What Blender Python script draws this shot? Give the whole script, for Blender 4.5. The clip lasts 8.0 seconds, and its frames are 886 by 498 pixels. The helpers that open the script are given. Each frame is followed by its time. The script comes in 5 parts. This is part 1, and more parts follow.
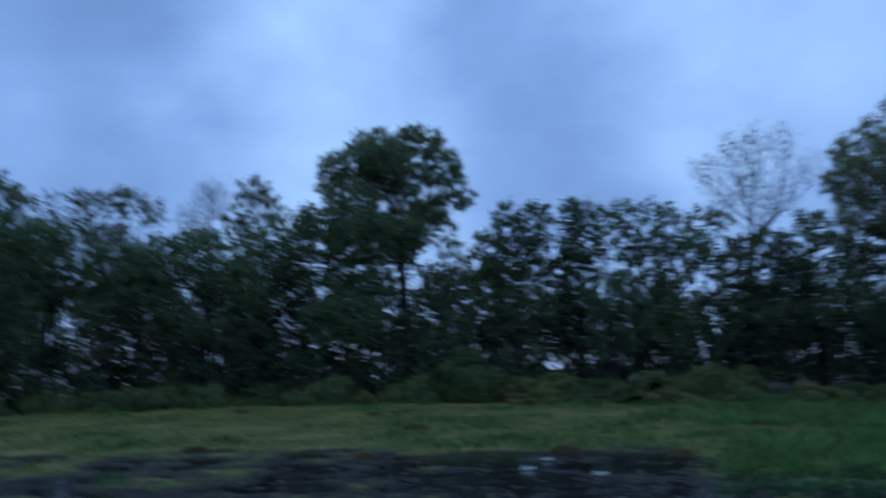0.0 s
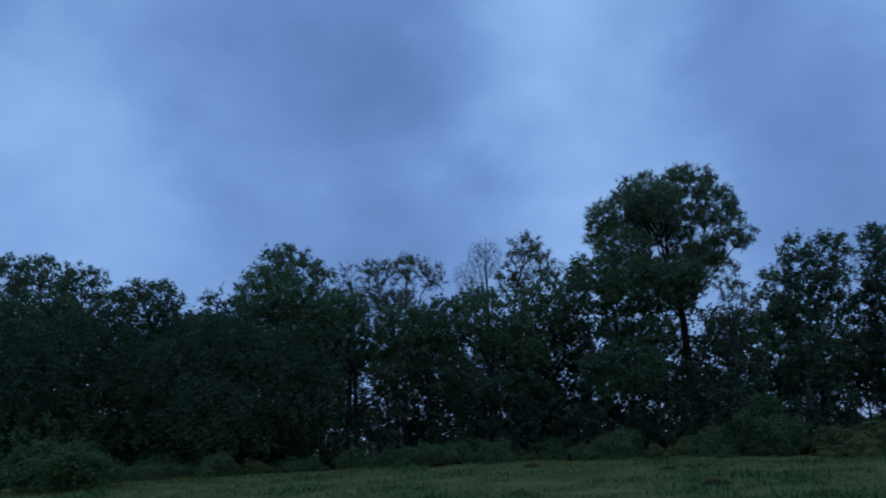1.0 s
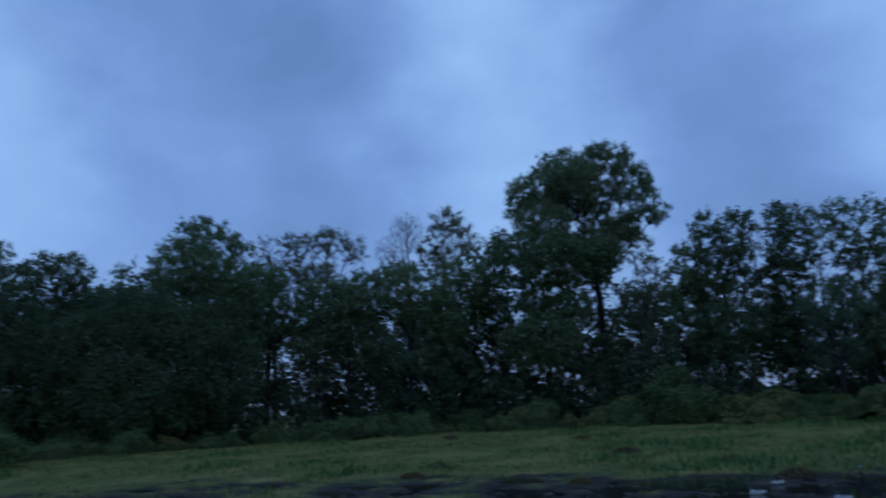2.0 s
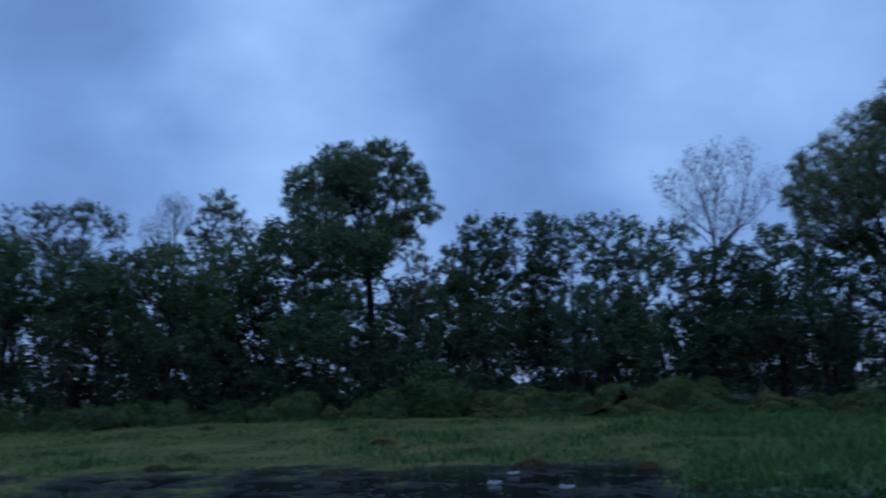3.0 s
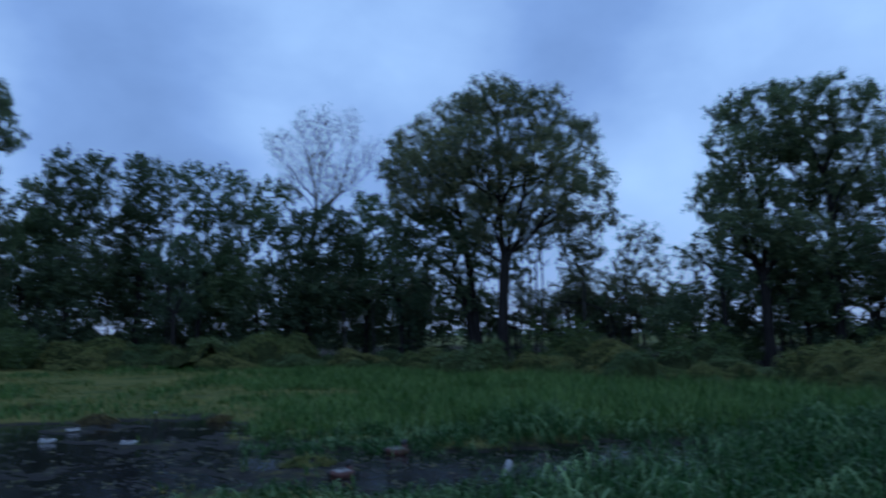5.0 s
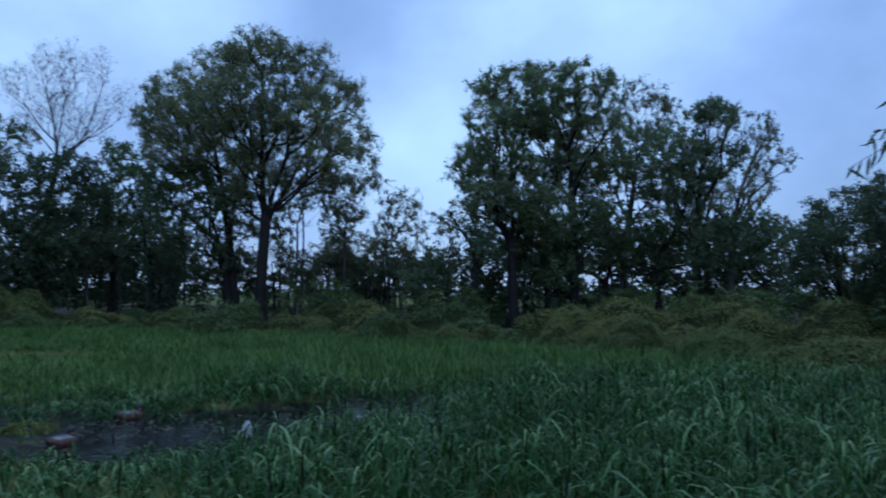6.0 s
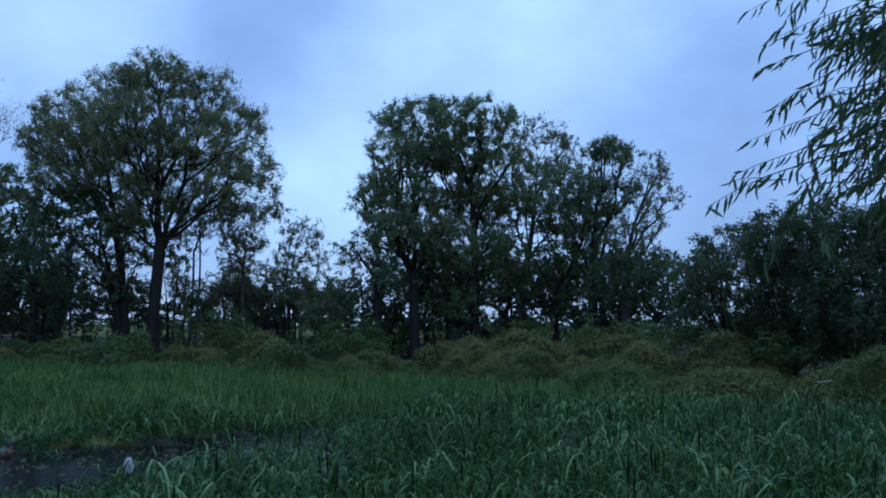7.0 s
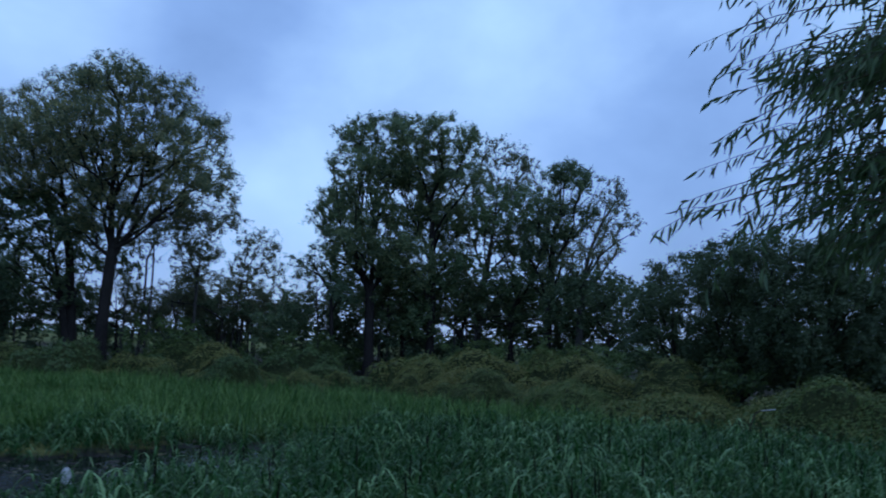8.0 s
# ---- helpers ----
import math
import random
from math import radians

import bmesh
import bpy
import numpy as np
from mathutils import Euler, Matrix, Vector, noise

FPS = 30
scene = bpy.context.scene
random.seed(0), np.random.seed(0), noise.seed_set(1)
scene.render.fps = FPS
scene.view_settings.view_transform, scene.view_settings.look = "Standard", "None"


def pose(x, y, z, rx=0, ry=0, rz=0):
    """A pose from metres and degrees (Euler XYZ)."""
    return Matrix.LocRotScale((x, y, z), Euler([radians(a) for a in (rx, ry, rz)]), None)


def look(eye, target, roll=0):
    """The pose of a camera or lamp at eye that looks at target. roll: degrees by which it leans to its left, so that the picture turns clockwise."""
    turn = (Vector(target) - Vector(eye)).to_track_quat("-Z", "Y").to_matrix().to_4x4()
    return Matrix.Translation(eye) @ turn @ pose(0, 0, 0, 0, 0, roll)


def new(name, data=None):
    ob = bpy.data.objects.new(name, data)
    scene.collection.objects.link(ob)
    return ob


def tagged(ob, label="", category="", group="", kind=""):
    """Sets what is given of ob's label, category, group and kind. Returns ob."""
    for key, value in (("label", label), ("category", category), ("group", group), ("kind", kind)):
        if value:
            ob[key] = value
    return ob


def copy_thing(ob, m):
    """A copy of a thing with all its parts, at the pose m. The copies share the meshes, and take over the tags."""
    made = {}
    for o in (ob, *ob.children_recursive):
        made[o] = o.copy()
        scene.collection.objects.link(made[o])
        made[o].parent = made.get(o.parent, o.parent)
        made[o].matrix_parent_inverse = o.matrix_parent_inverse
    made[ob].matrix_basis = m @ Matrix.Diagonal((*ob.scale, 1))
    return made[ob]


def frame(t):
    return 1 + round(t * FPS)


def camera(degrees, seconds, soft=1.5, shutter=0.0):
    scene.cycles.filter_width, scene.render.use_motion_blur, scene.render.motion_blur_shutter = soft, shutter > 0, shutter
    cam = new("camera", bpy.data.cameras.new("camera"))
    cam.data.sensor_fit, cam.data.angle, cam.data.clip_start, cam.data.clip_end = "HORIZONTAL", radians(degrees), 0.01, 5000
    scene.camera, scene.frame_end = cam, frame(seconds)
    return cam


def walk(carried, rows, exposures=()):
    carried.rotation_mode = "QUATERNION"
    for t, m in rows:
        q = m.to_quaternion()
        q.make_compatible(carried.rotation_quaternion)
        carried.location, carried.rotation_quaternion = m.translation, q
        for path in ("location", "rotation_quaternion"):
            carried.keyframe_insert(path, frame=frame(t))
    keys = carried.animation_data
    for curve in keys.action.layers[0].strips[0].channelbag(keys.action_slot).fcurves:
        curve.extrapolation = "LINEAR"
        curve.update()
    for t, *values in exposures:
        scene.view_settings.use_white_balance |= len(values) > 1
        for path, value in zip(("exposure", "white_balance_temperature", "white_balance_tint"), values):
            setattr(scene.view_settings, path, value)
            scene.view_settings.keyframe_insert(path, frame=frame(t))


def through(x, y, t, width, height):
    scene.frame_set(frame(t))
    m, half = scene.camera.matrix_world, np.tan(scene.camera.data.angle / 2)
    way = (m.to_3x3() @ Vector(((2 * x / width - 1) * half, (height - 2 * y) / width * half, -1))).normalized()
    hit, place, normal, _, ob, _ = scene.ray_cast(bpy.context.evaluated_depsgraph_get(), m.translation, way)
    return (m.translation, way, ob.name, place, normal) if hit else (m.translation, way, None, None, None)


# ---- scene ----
# A flooded millet field at dusk, seen in a slow pan from the edge of the water.
cam = camera(57.42, 8.0, soft=1.8, shutter=0.55)
# seconds, x, y, z, yaw, pitch, roll
PATH = [
    (0.0, -0.000, 0.879, 1.90, 0.00, 8.98, -1.57),
    (0.5, -0.188, 0.850, 1.90, 12.48, 12.26, -4.89),
    (0.7, -0.245, 0.832, 1.90, 16.43, 13.19, -3.85),
    (1.0, -0.283, 0.819, 1.90, 19.03, 13.31, -2.47),
    (1.2, -0.293, 0.818, 1.90, 19.73, 12.57, -3.03),
    (2.3, -0.138, 0.864, 1.90, 9.06, 10.82, -3.08),
    (2.5, -0.088, 0.871, 1.90, 5.78, 10.50, -2.80),
    (3.0, 0.036, 0.876, 1.90, -2.36, 9.90, -2.14),
    (3.5, 0.134, 0.868, 1.90, -8.79, 9.61, -1.67),
    (4.0, 0.260, 0.841, 1.90, -17.15, 8.49, -1.08),
    (4.2, 0.306, 0.828, 1.90, -20.27, 7.60, -1.47),
    (5.3, 0.511, 0.725, 1.90, -35.18, 5.28, 0.14),
    (5.5, 0.570, 0.681, 1.90, -39.92, 4.69, 0.54),
    (6.0, 0.641, 0.616, 1.90, -46.18, 3.23, 0.20),
    (6.5, 0.682, 0.568, 1.90, -50.21, 4.23, 0.84),
    (7.0, 0.708, 0.534, 1.90, -52.99, 5.47, 0.40),
    (7.5, 0.713, 0.525, 1.90, -53.62, 6.33, 0.70),
    (8.0, 0.732, 0.496, 1.90, -55.89, 6.79, 2.30),
]
# seconds, stops, kelvin, tint
EXPOSURE = [(0.0, -1.32, 6450, 12), (1.0, -1.81, 6200, 13), (2.5, -1.60, 6250, 13), (3.5, -1.55, 6300, 13), (4.2, -1.5, 6400, 13), (5.5, -1.23, 6650, 12), (6.4, -0.92, 7050, 10), (7.3, -1.1, 6700, 11), (8.0, -1.18, 6700, 12)]
walk(cam, [(t, pose(x, y, z, 0, 0, yaw) @ pose(0, 0, 0, 90 + pitch, 0, 0) @ pose(0, 0, 0, 0, 0, roll))
           for t, x, y, z, yaw, pitch, roll in PATH], EXPOSURE)

# ---------------------------------------------------------------- node helper


class Nodes:
    """Short way to add and join shader nodes."""

    def __init__(self, tree):
        self.tree = tree
        tree.nodes.clear()

    def add(self, kind, inputs=None, **settings):
        node = self.tree.nodes.new(kind)
        if kind == "ShaderNodeTexNoise":
            node.noise_dimensions = settings.pop("dims", "3D")
        if kind == "ShaderNodeMath":
            node.operation = settings.pop("op")
        if kind == "ShaderNodeVectorMath":
            node.operation = settings.pop("op")
        if kind == "ShaderNodeMix":
            node.data_type = settings.pop("data", "RGBA")
            node.blend_type = settings.pop("blend", "MIX")
        for key, value in (inputs or {}).items():
            socket = node.inputs[key]
            if isinstance(value, bpy.types.NodeSocket):
                self.tree.links.new(value, socket)
            else:
                socket.default_value = value
        return node

    def math(self, op, a, b=0.0):
        return self.add("ShaderNodeMath", {0: a, 1: b}, op=op).outputs[0]

    def mix(self, fac, a, b, blend="MIX"):
        return self.add("ShaderNodeMix", {0: fac, 6: a, 7: b}, blend=blend).outputs[2]

    def noise(self, vector, scale, detail=4.0, rough=0.55, distort=0.0):
        node = self.add("ShaderNodeTexNoise", {"Scale": scale, "Detail": detail, "Roughness": rough, "Distortion": distort})
        if vector is not None:
            self.tree.links.new(vector, node.inputs["Vector"])
        return node.outputs["Fac"]

    def ramp(self, fac, stops):
        node = self.add("ShaderNodeValToRGB", {"Fac": fac})
        line = node.color_ramp
        while len(line.elements) < len(stops):
            line.elements.new(0.5)
        for element, (place, colour) in zip(line.elements, stops):
            element.position = place
            element.color = (*colour, 1) if len(colour) == 3 else colour
        return node.outputs["Color"]


# ---------------------------------------------------------------- world and sun
SUN_TURN = radians(150)     # the sun is gone behind the viewer's right; only a dull overcast is left
SUN_UP = radians(63)
world = bpy.data.worlds.new("overcast_dusk")
scene.world = world
world.use_nodes = True
n = Nodes(world.node_tree)
way = n.add("ShaderNodeTexCoord").outputs["Generated"]
split = n.add("ShaderNodeSeparateXYZ", {0: way})
lift = n.math("ADD", n.math("MAXIMUM", split.outputs[2], 0.0), 0.32)
flat = n.add("ShaderNodeCombineXYZ", {0: n.math("DIVIDE", split.outputs[0], lift), 1: n.math("DIVIDE", split.outputs[1], lift), 2: 3.7}).outputs[0]
sky = n.add("ShaderNodeTexSky")
sky.sky_type, sky.sun_disc = "NISHITA", False
sky.sun_elevation, sky.sun_rotation = SUN_UP, SUN_TURN
sky.air_density, sky.dust_density, sky.ozone_density = 1.0, 0.2, 3.0
dome = n.add("ShaderNodeMapping", {0: way, 3: (1.0, 1.0, 1.55)}).outputs[0]
broad = n.noise(flat, 0.8, 3.0, 0.5, 0.3)
fine = n.noise(dome, 5.0, 5.0, 0.52, 0.15)
cover = n.math("ADD", n.math("MULTIPLY", n.math("SUBTRACT", broad, 0.5), 0.40), n.math("MULTIPLY", n.math("SUBTRACT", fine, 0.5), 0.8))
# thin and thick places of the cloud deck: turn, height, half width, gain
stray = n.add("ShaderNodeTexNoise", {"Vector": dome, "Scale": 2.6, "Detail": 5.0}).outputs["Color"]
stray = n.add("ShaderNodeVectorMath", {0: stray, 1: (0.5, 0.5, 0.5)}, op="SUBTRACT").outputs[0]
stray = n.add("ShaderNodeVectorMath", {0: stray, 1: (0.34, 0.34, 0.30)}, op="MULTIPLY").outputs[0]
bent = n.add("ShaderNodeVectorMath", {0: n.add("ShaderNodeVectorMath", {0: way, 1: stray}, op="ADD").outputs[0]}, op="NORMALIZE").outputs[0]
for turn, up, wide, gain in ((8, 23, 15, 0.33), (-20, 23, 15, 0.20), (47, 17, 11, 0.20), (38, 27, 12, 0.05), (33, 15, 9, 0.10), (25, 20, 17, -0.20), (-8, 18, 12, -0.22), (1, 24, 8, -0.14),
                             (-58, 19, 18, 0.24), (-43, 10, 10, 0.24), (-43, 20, 14, -0.09), (-73, 13, 15, -0.11), (-80, 27, 13, 0.12)):
    a, e = radians(turn), radians(up)
    near = n.add("ShaderNodeVectorMath", {0: bent, 1: (-math.sin(a) * math.cos(e), math.cos(a) * math.cos(e), math.sin(e))}, op="DOT_PRODUCT").outputs["Value"]
    soft = n.add("ShaderNodeMapRange", {0: near, 1: math.cos(radians(wide)), 2: 1.0, 3: 0.0, 4: gain * 1.25})
    soft.interpolation_type = "SMOOTHSTEP"
    cover = n.math("ADD", cover, soft.outputs[0])
cloud = n.ramp(n.math("ADD", cover, 0.5), [(0.15, (0.405, 0.79, 1.68)), (0.45, (0.565, 1.06, 2.16)), (1.05, (1.10, 1.86, 3.12))])
behind = n.add("ShaderNodeBackground", {"Color": sky.outputs[0], "Strength": 0.05})
front = n.add("ShaderNodeBackground", {"Color": cloud, "Strength": 0.84})
both = n.add("ShaderNodeAddShader", {0: behind.outputs[0], 1: front.outputs[0]})
n.add("ShaderNodeOutputWorld", {"Surface": both.outputs[0]})

sun = new("sun", bpy.data.lights.new("sun", "SUN"))
sun.data.energy, sun.data.angle, sun.data.color = 0.4, radians(50), (0.85, 0.93, 1.0)
sun.matrix_world = look((math.sin(SUN_TURN) * 30, math.cos(SUN_TURN) * 30, 60), (0, 0, 0))

# ---------------------------------------------------------------- materials


def material(name):
    m = bpy.data.materials.new(name)
    m.use_nodes = True
    return m, Nodes(m.node_tree)


def leaf_material(name, dark, mid, light, through=0.46, rough=0.5, gloss=0.45, drift_size=0.45, stops=(0.25, 0.6, 0.95), apart=0.16):
    """Foliage: each leaf its own shade, drifts of tone over metres, some light let through."""
    m, n = material(name)
    one = n.add("ShaderNodeNewGeometry").outputs["Random Per Island"]
    place = n.add("ShaderNodeTexCoord").outputs["Object"]
    drift = n.noise(place, drift_size, 3.0)
    whole = n.add("ShaderNodeObjectInfo").outputs["Random"]
    blend = n.math("ADD", n.math("MULTIPLY", one, 0.5), n.math("ADD", n.math("MULTIPLY", drift, 0.6), n.math("MULTIPLY", whole, apart)))
    colour = n.ramp(blend, list(zip(stops, (dark, mid, light))))
    skin = n.add("ShaderNodeBsdfPrincipled", {"Base Color": colour, "Roughness": rough, "Specular IOR Level": gloss})
    glow = n.add("ShaderNodeBsdfTranslucent", {"Color": colour})
    both = n.add("ShaderNodeMixShader", {0: through, 1: skin.outputs[0], 2: glow.outputs[0]})
    n.add("ShaderNodeOutputMaterial", {"Surface": both.outputs[0]})
    return m


def bark_material(name, dark, light):
    m, n = material(name)
    place = n.add("ShaderNodeTexCoord").outputs["Object"]
    long = n.add("ShaderNodeMapping", {0: place, 3: (6, 6, 1.2)}).outputs[0]
    ridge = n.noise(long, 2.5, 6.0, 0.65)
    patch = n.noise(place, 0.8, 3.0)
    colour = n.ramp(n.math("ADD", n.math("MULTIPLY", ridge, 0.7), n.math("MULTIPLY", patch, 0.3)), [(0.3, dark), (0.7, light)])
    bump = n.add("ShaderNodeBump", {"Height": ridge, "Distance": 0.05, "Strength": 0.8})
    skin = n.add("ShaderNodeBsdfPrincipled", {"Base Color": colour, "Roughness": 0.85, "Specular IOR Level": 0.2, "Normal": bump.outputs[0]})
    n.add("ShaderNodeOutputMaterial", {"Surface": skin.outputs[0]})
    return m


LEAF = {
    # darker copy of the willow leaf, with shade put into its colour
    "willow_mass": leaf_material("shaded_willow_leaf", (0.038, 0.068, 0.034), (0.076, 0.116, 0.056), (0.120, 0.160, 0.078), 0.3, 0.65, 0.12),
    "poplar": leaf_material("poplar_leaf", (0.062, 0.106, 0.056), (0.130, 0.202, 0.098), (0.330, 0.375, 0.160), 0.5, 0.5, 0.5, 1.1, (0.34, 0.6, 0.92)),
    "cottonwood": leaf_material("cottonwood_leaf", (0.072, 0.116, 0.064), (0.165, 0.225, 0.118), (0.560, 0.470, 0.190), 0.55, 0.5, 0.5, 1.1, (0.34, 0.6, 0.92)),
    "round": leaf_material("green_leaf", (0.060, 0.109, 0.049), (0.118, 0.186, 0.078), (0.213, 0.283, 0.121)),
    "dark": leaf_material("dark_leaf", (0.046, 0.082, 0.041), (0.094, 0.144, 0.068), (0.182, 0.240, 0.102)),
    "back": leaf_material("back_leaf", (0.046, 0.081, 0.039), (0.092, 0.140, 0.068), (0.169, 0.210, 0.090)),
    # shrub leaf coloured darker to stand for the shade under the canopy
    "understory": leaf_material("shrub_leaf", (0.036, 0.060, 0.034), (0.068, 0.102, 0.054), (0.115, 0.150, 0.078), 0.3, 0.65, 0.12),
    "thicket": leaf_material("thicket_leaf", (0.054, 0.094, 0.031), (0.101, 0.157, 0.049), (0.169, 0.248, 0.068)),
    "near_thicket": leaf_material("near_thicket_leaf", (0.044, 0.074, 0.034), (0.082, 0.124, 0.056), (0.138, 0.184, 0.086)),
    "willow": leaf_material("willow_leaf", (0.056, 0.101, 0.054), (0.103, 0.177, 0.090), (0.173, 0.252, 0.135)),
    "sparse": leaf_material("pale_leaf", (0.080, 0.104, 0.056), (0.160, 0.190, 0.098), (0.330, 0.325, 0.170)),
    "bare": leaf_material("dry_leaf", (0.07, 0.065, 0.045), (0.12, 0.11, 0.07), (0.19, 0.17, 0.11)),
    "vine": leaf_material("vine_leaf", (0.062, 0.108, 0.031), (0.118, 0.160, 0.045), (0.220, 0.210, 0.064), 0.2, 0.6, 0.15, 1.2, (0.30, 0.66, 1.12), 0.5),
    "bramble": leaf_material("bramble_leaf", (0.036, 0.076, 0.025), (0.074, 0.128, 0.041), (0.140, 0.185, 0.063), 0.2, 0.55, 0.2, 1.2, (0.30, 0.66, 1.12), 0.4),
    "millet": leaf_material("millet_blade", (0.010, 0.043, 0.009), (0.030, 0.110, 0.022), (0.30, 0.46, 0.20), 0.33, 0.42, 0.12, 0.9, (0.3, 0.74, 0.97)),
    "millet_far": leaf_material("far_millet_blade", (0.022, 0.065, 0.012), (0.050, 0.135, 0.025), (0.22, 0.34, 0.10), 0.34, 0.5, 0.22, 0.5, (0.28, 0.62, 0.94)),
    "weed": leaf_material("weed_blade", (0.052, 0.092, 0.027), (0.140, 0.180, 0.052), (0.33, 0.280, 0.090), 0.34, 0.7, 0.1, 0.5, (0.24, 0.54, 0.84)),
    "straw": leaf_material("dead_grass", (0.06, 0.05, 0.022), (0.13, 0.10, 0.045), (0.25, 0.19, 0.085), 0.3, 0.8, 0.08, 1.5),
    "near_willow": leaf_material("near_willow_leaf", (0.038, 0.076, 0.026), (0.076, 0.134, 0.044), (0.135, 0.200, 0.072), 0.35, 0.4, 0.45),
}
BARK = bark_material("bark", (0.015, 0.010, 0.011), (0.05, 0.043, 0.036))
PALE_BARK = bark_material("pale_bark", (0.035, 0.032, 0.03), (0.11, 0.10, 0.088))
TWIG = bark_material("twig_bark", (0.05, 0.045, 0.03), (0.12, 0.10, 0.06))


def tangle_material():
    """Matted stems and small leaves, mottled dark to yellow-green, each mound its own tone."""
    m, n = material("brush_tangle")
    place = n.add("ShaderNodeTexCoord").outputs["Object"]
    whole = n.add("ShaderNodeObjectInfo").outputs["Random"]
    small, mid = n.noise(place, 22.0, 5.0, 0.7), n.noise(place, 5.0, 4.0, 0.6)
    tone = n.math("ADD", n.math("MULTIPLY", small, 0.62), n.math("ADD", n.math("MULTIPLY", mid, 0.38), n.math("MULTIPLY", n.math("SUBTRACT", whole, 0.5), 0.10)))
    colour = n.ramp(tone, [(0.38, (0.022, 0.030, 0.011)), (0.55, (0.052, 0.066, 0.022)), (0.70, (0.096, 0.102, 0.036))])
    bump = n.add("ShaderNodeBump", {"Height": small, "Distance": 0.12, "Strength": 1.0})
    n.add("ShaderNodeOutputMaterial", {"Surface": n.add("ShaderNodeBsdfPrincipled", {"Base Color": colour, "Roughness": 0.9, "Specular IOR Level": 0.1, "Normal": bump.outputs[0]}).outputs[0]})
    return m


TANGLE = tangle_material()


def seed_material():
    m, n = material("ripe_seed")
    place = n.add("ShaderNodeTexCoord").outputs["Object"]
    colour = n.ramp(n.noise(place, 60.0, 3.0), [(0.3, (0.008, 0.007, 0.005)), (0.7, (0.025, 0.02, 0.012))])
    n.add("ShaderNodeOutputMaterial", {"Surface": n.add("ShaderNodeBsdfPrincipled", {"Base Color": colour, "Roughness": 0.95, "Specular IOR Level": 0.05}).outputs[0]})
    return m


def ground_material():
    """Wet dark mud low down by the water, moss and short turf above it, and old fields far away."""
    m, n = material("wet_ground")
    place = n.add("ShaderNodeTexCoord").outputs["Object"]
    high = n.add("ShaderNodeSeparateXYZ", {0: place}).outputs[2]
    broad, mid, fine = n.noise(place, 0.35, 4.0), n.noise(place, 2.2, 5.0), n.noise(place, 14.0, 5.0, 0.65)
    mud = n.ramp(n.math("ADD", n.math("MULTIPLY", mid, 0.5), n.math("MULTIPLY", fine, 0.5)), [(0.3, (0.009, 0.008, 0.006)), (0.7, (0.03, 0.025, 0.018))])
    turf = n.ramp(n.math("ADD", n.math("MULTIPLY", broad, 0.45), n.math("ADD", n.math("MULTIPLY", mid, 0.3), n.math("MULTIPLY", fine, 0.25))),
                  [(0.37, (0.046, 0.073, 0.024)), (0.5, (0.124, 0.136, 0.042)), (0.63, (0.245, 0.205, 0.068))])
    edge = n.math("ADD", n.math("MULTIPLY", high, 9.0), n.math("SUBTRACT", n.math("ADD", n.math("MULTIPLY", mid, 0.55), n.math("MULTIPLY", fine, 0.5)), 0.66))
    moss = n.add("ShaderNodeMapRange", {0: edge, 1: -0.1, 2: 0.25, 3: 0.0, 4: 1.0}).outputs[0]
    litter = n.ramp(n.math("ADD", n.math("MULTIPLY", mid, 0.5), n.math("MULTIPLY", fine, 0.5)), [(0.35, (0.020, 0.017, 0.011)), (0.65, (0.060, 0.050, 0.030))])
    wood = n.add("ShaderNodeAttribute")
    wood.attribute_name = "wood"
    colour = n.mix(wood.outputs["Fac"], n.mix(moss, mud, turf), litter)
    rough = n.add("ShaderNodeMapRange", {0: moss, 1: 0.0, 2: 1.0, 3: 0.62, 4: 0.95}).outputs[0]
    wet = n.add("ShaderNodeMapRange", {0: moss, 1: 0.0, 2: 1.0, 3: 0.09, 4: 0.07}).outputs[0]
    bump = n.add("ShaderNodeBump", {"Height": n.math("ADD", fine, mid), "Distance": 0.04, "Strength": 0.7})
    n.add("ShaderNodeOutputMaterial", {"Surface": n.add("ShaderNodeBsdfPrincipled", {"Base Color": colour, "Roughness": rough, "Specular IOR Level": wet, "Normal": bump.outputs[0]}).outputs[0]})
    return m


def water_material():
    m, n = material("still_water")
    place = n.add("ShaderNodeTexCoord").outputs["Object"]
    ripple = n.noise(place, 4.0, 4.0)
    bump = n.add("ShaderNodeBump", {"Height": ripple, "Distance": 0.012, "Strength": 0.8})
    scum = n.noise(place, 1.6, 6.0, 0.7)
    rough = n.add("ShaderNodeMapRange", {0: scum, 1: 0.45, 2: 0.7, 3: 0.02, 4: 0.14}).outputs[0]
    n.add("ShaderNodeOutputMaterial", {"Surface": n.add("ShaderNodeBsdfPrincipled", {
        "Base Color": (0.012, 0.010, 0.012, 1), "Roughness": rough, "IOR": 1.33, "Normal": bump.outputs[0]}).outputs[0]})
    return m


def paint_material(name, dark, light, rough=0.5):
    m, n = material(name)
    place = n.add("ShaderNodeTexCoord").outputs["Object"]
    colour = n.ramp(n.noise(place, 25.0, 4.0), [(0.35, dark), (0.65, light)])
    n.add("ShaderNodeOutputMaterial", {"Surface": n.add("ShaderNodeBsdfPrincipled", {"Base Color": colour, "Roughness": rough}).outputs[0]})
    return m


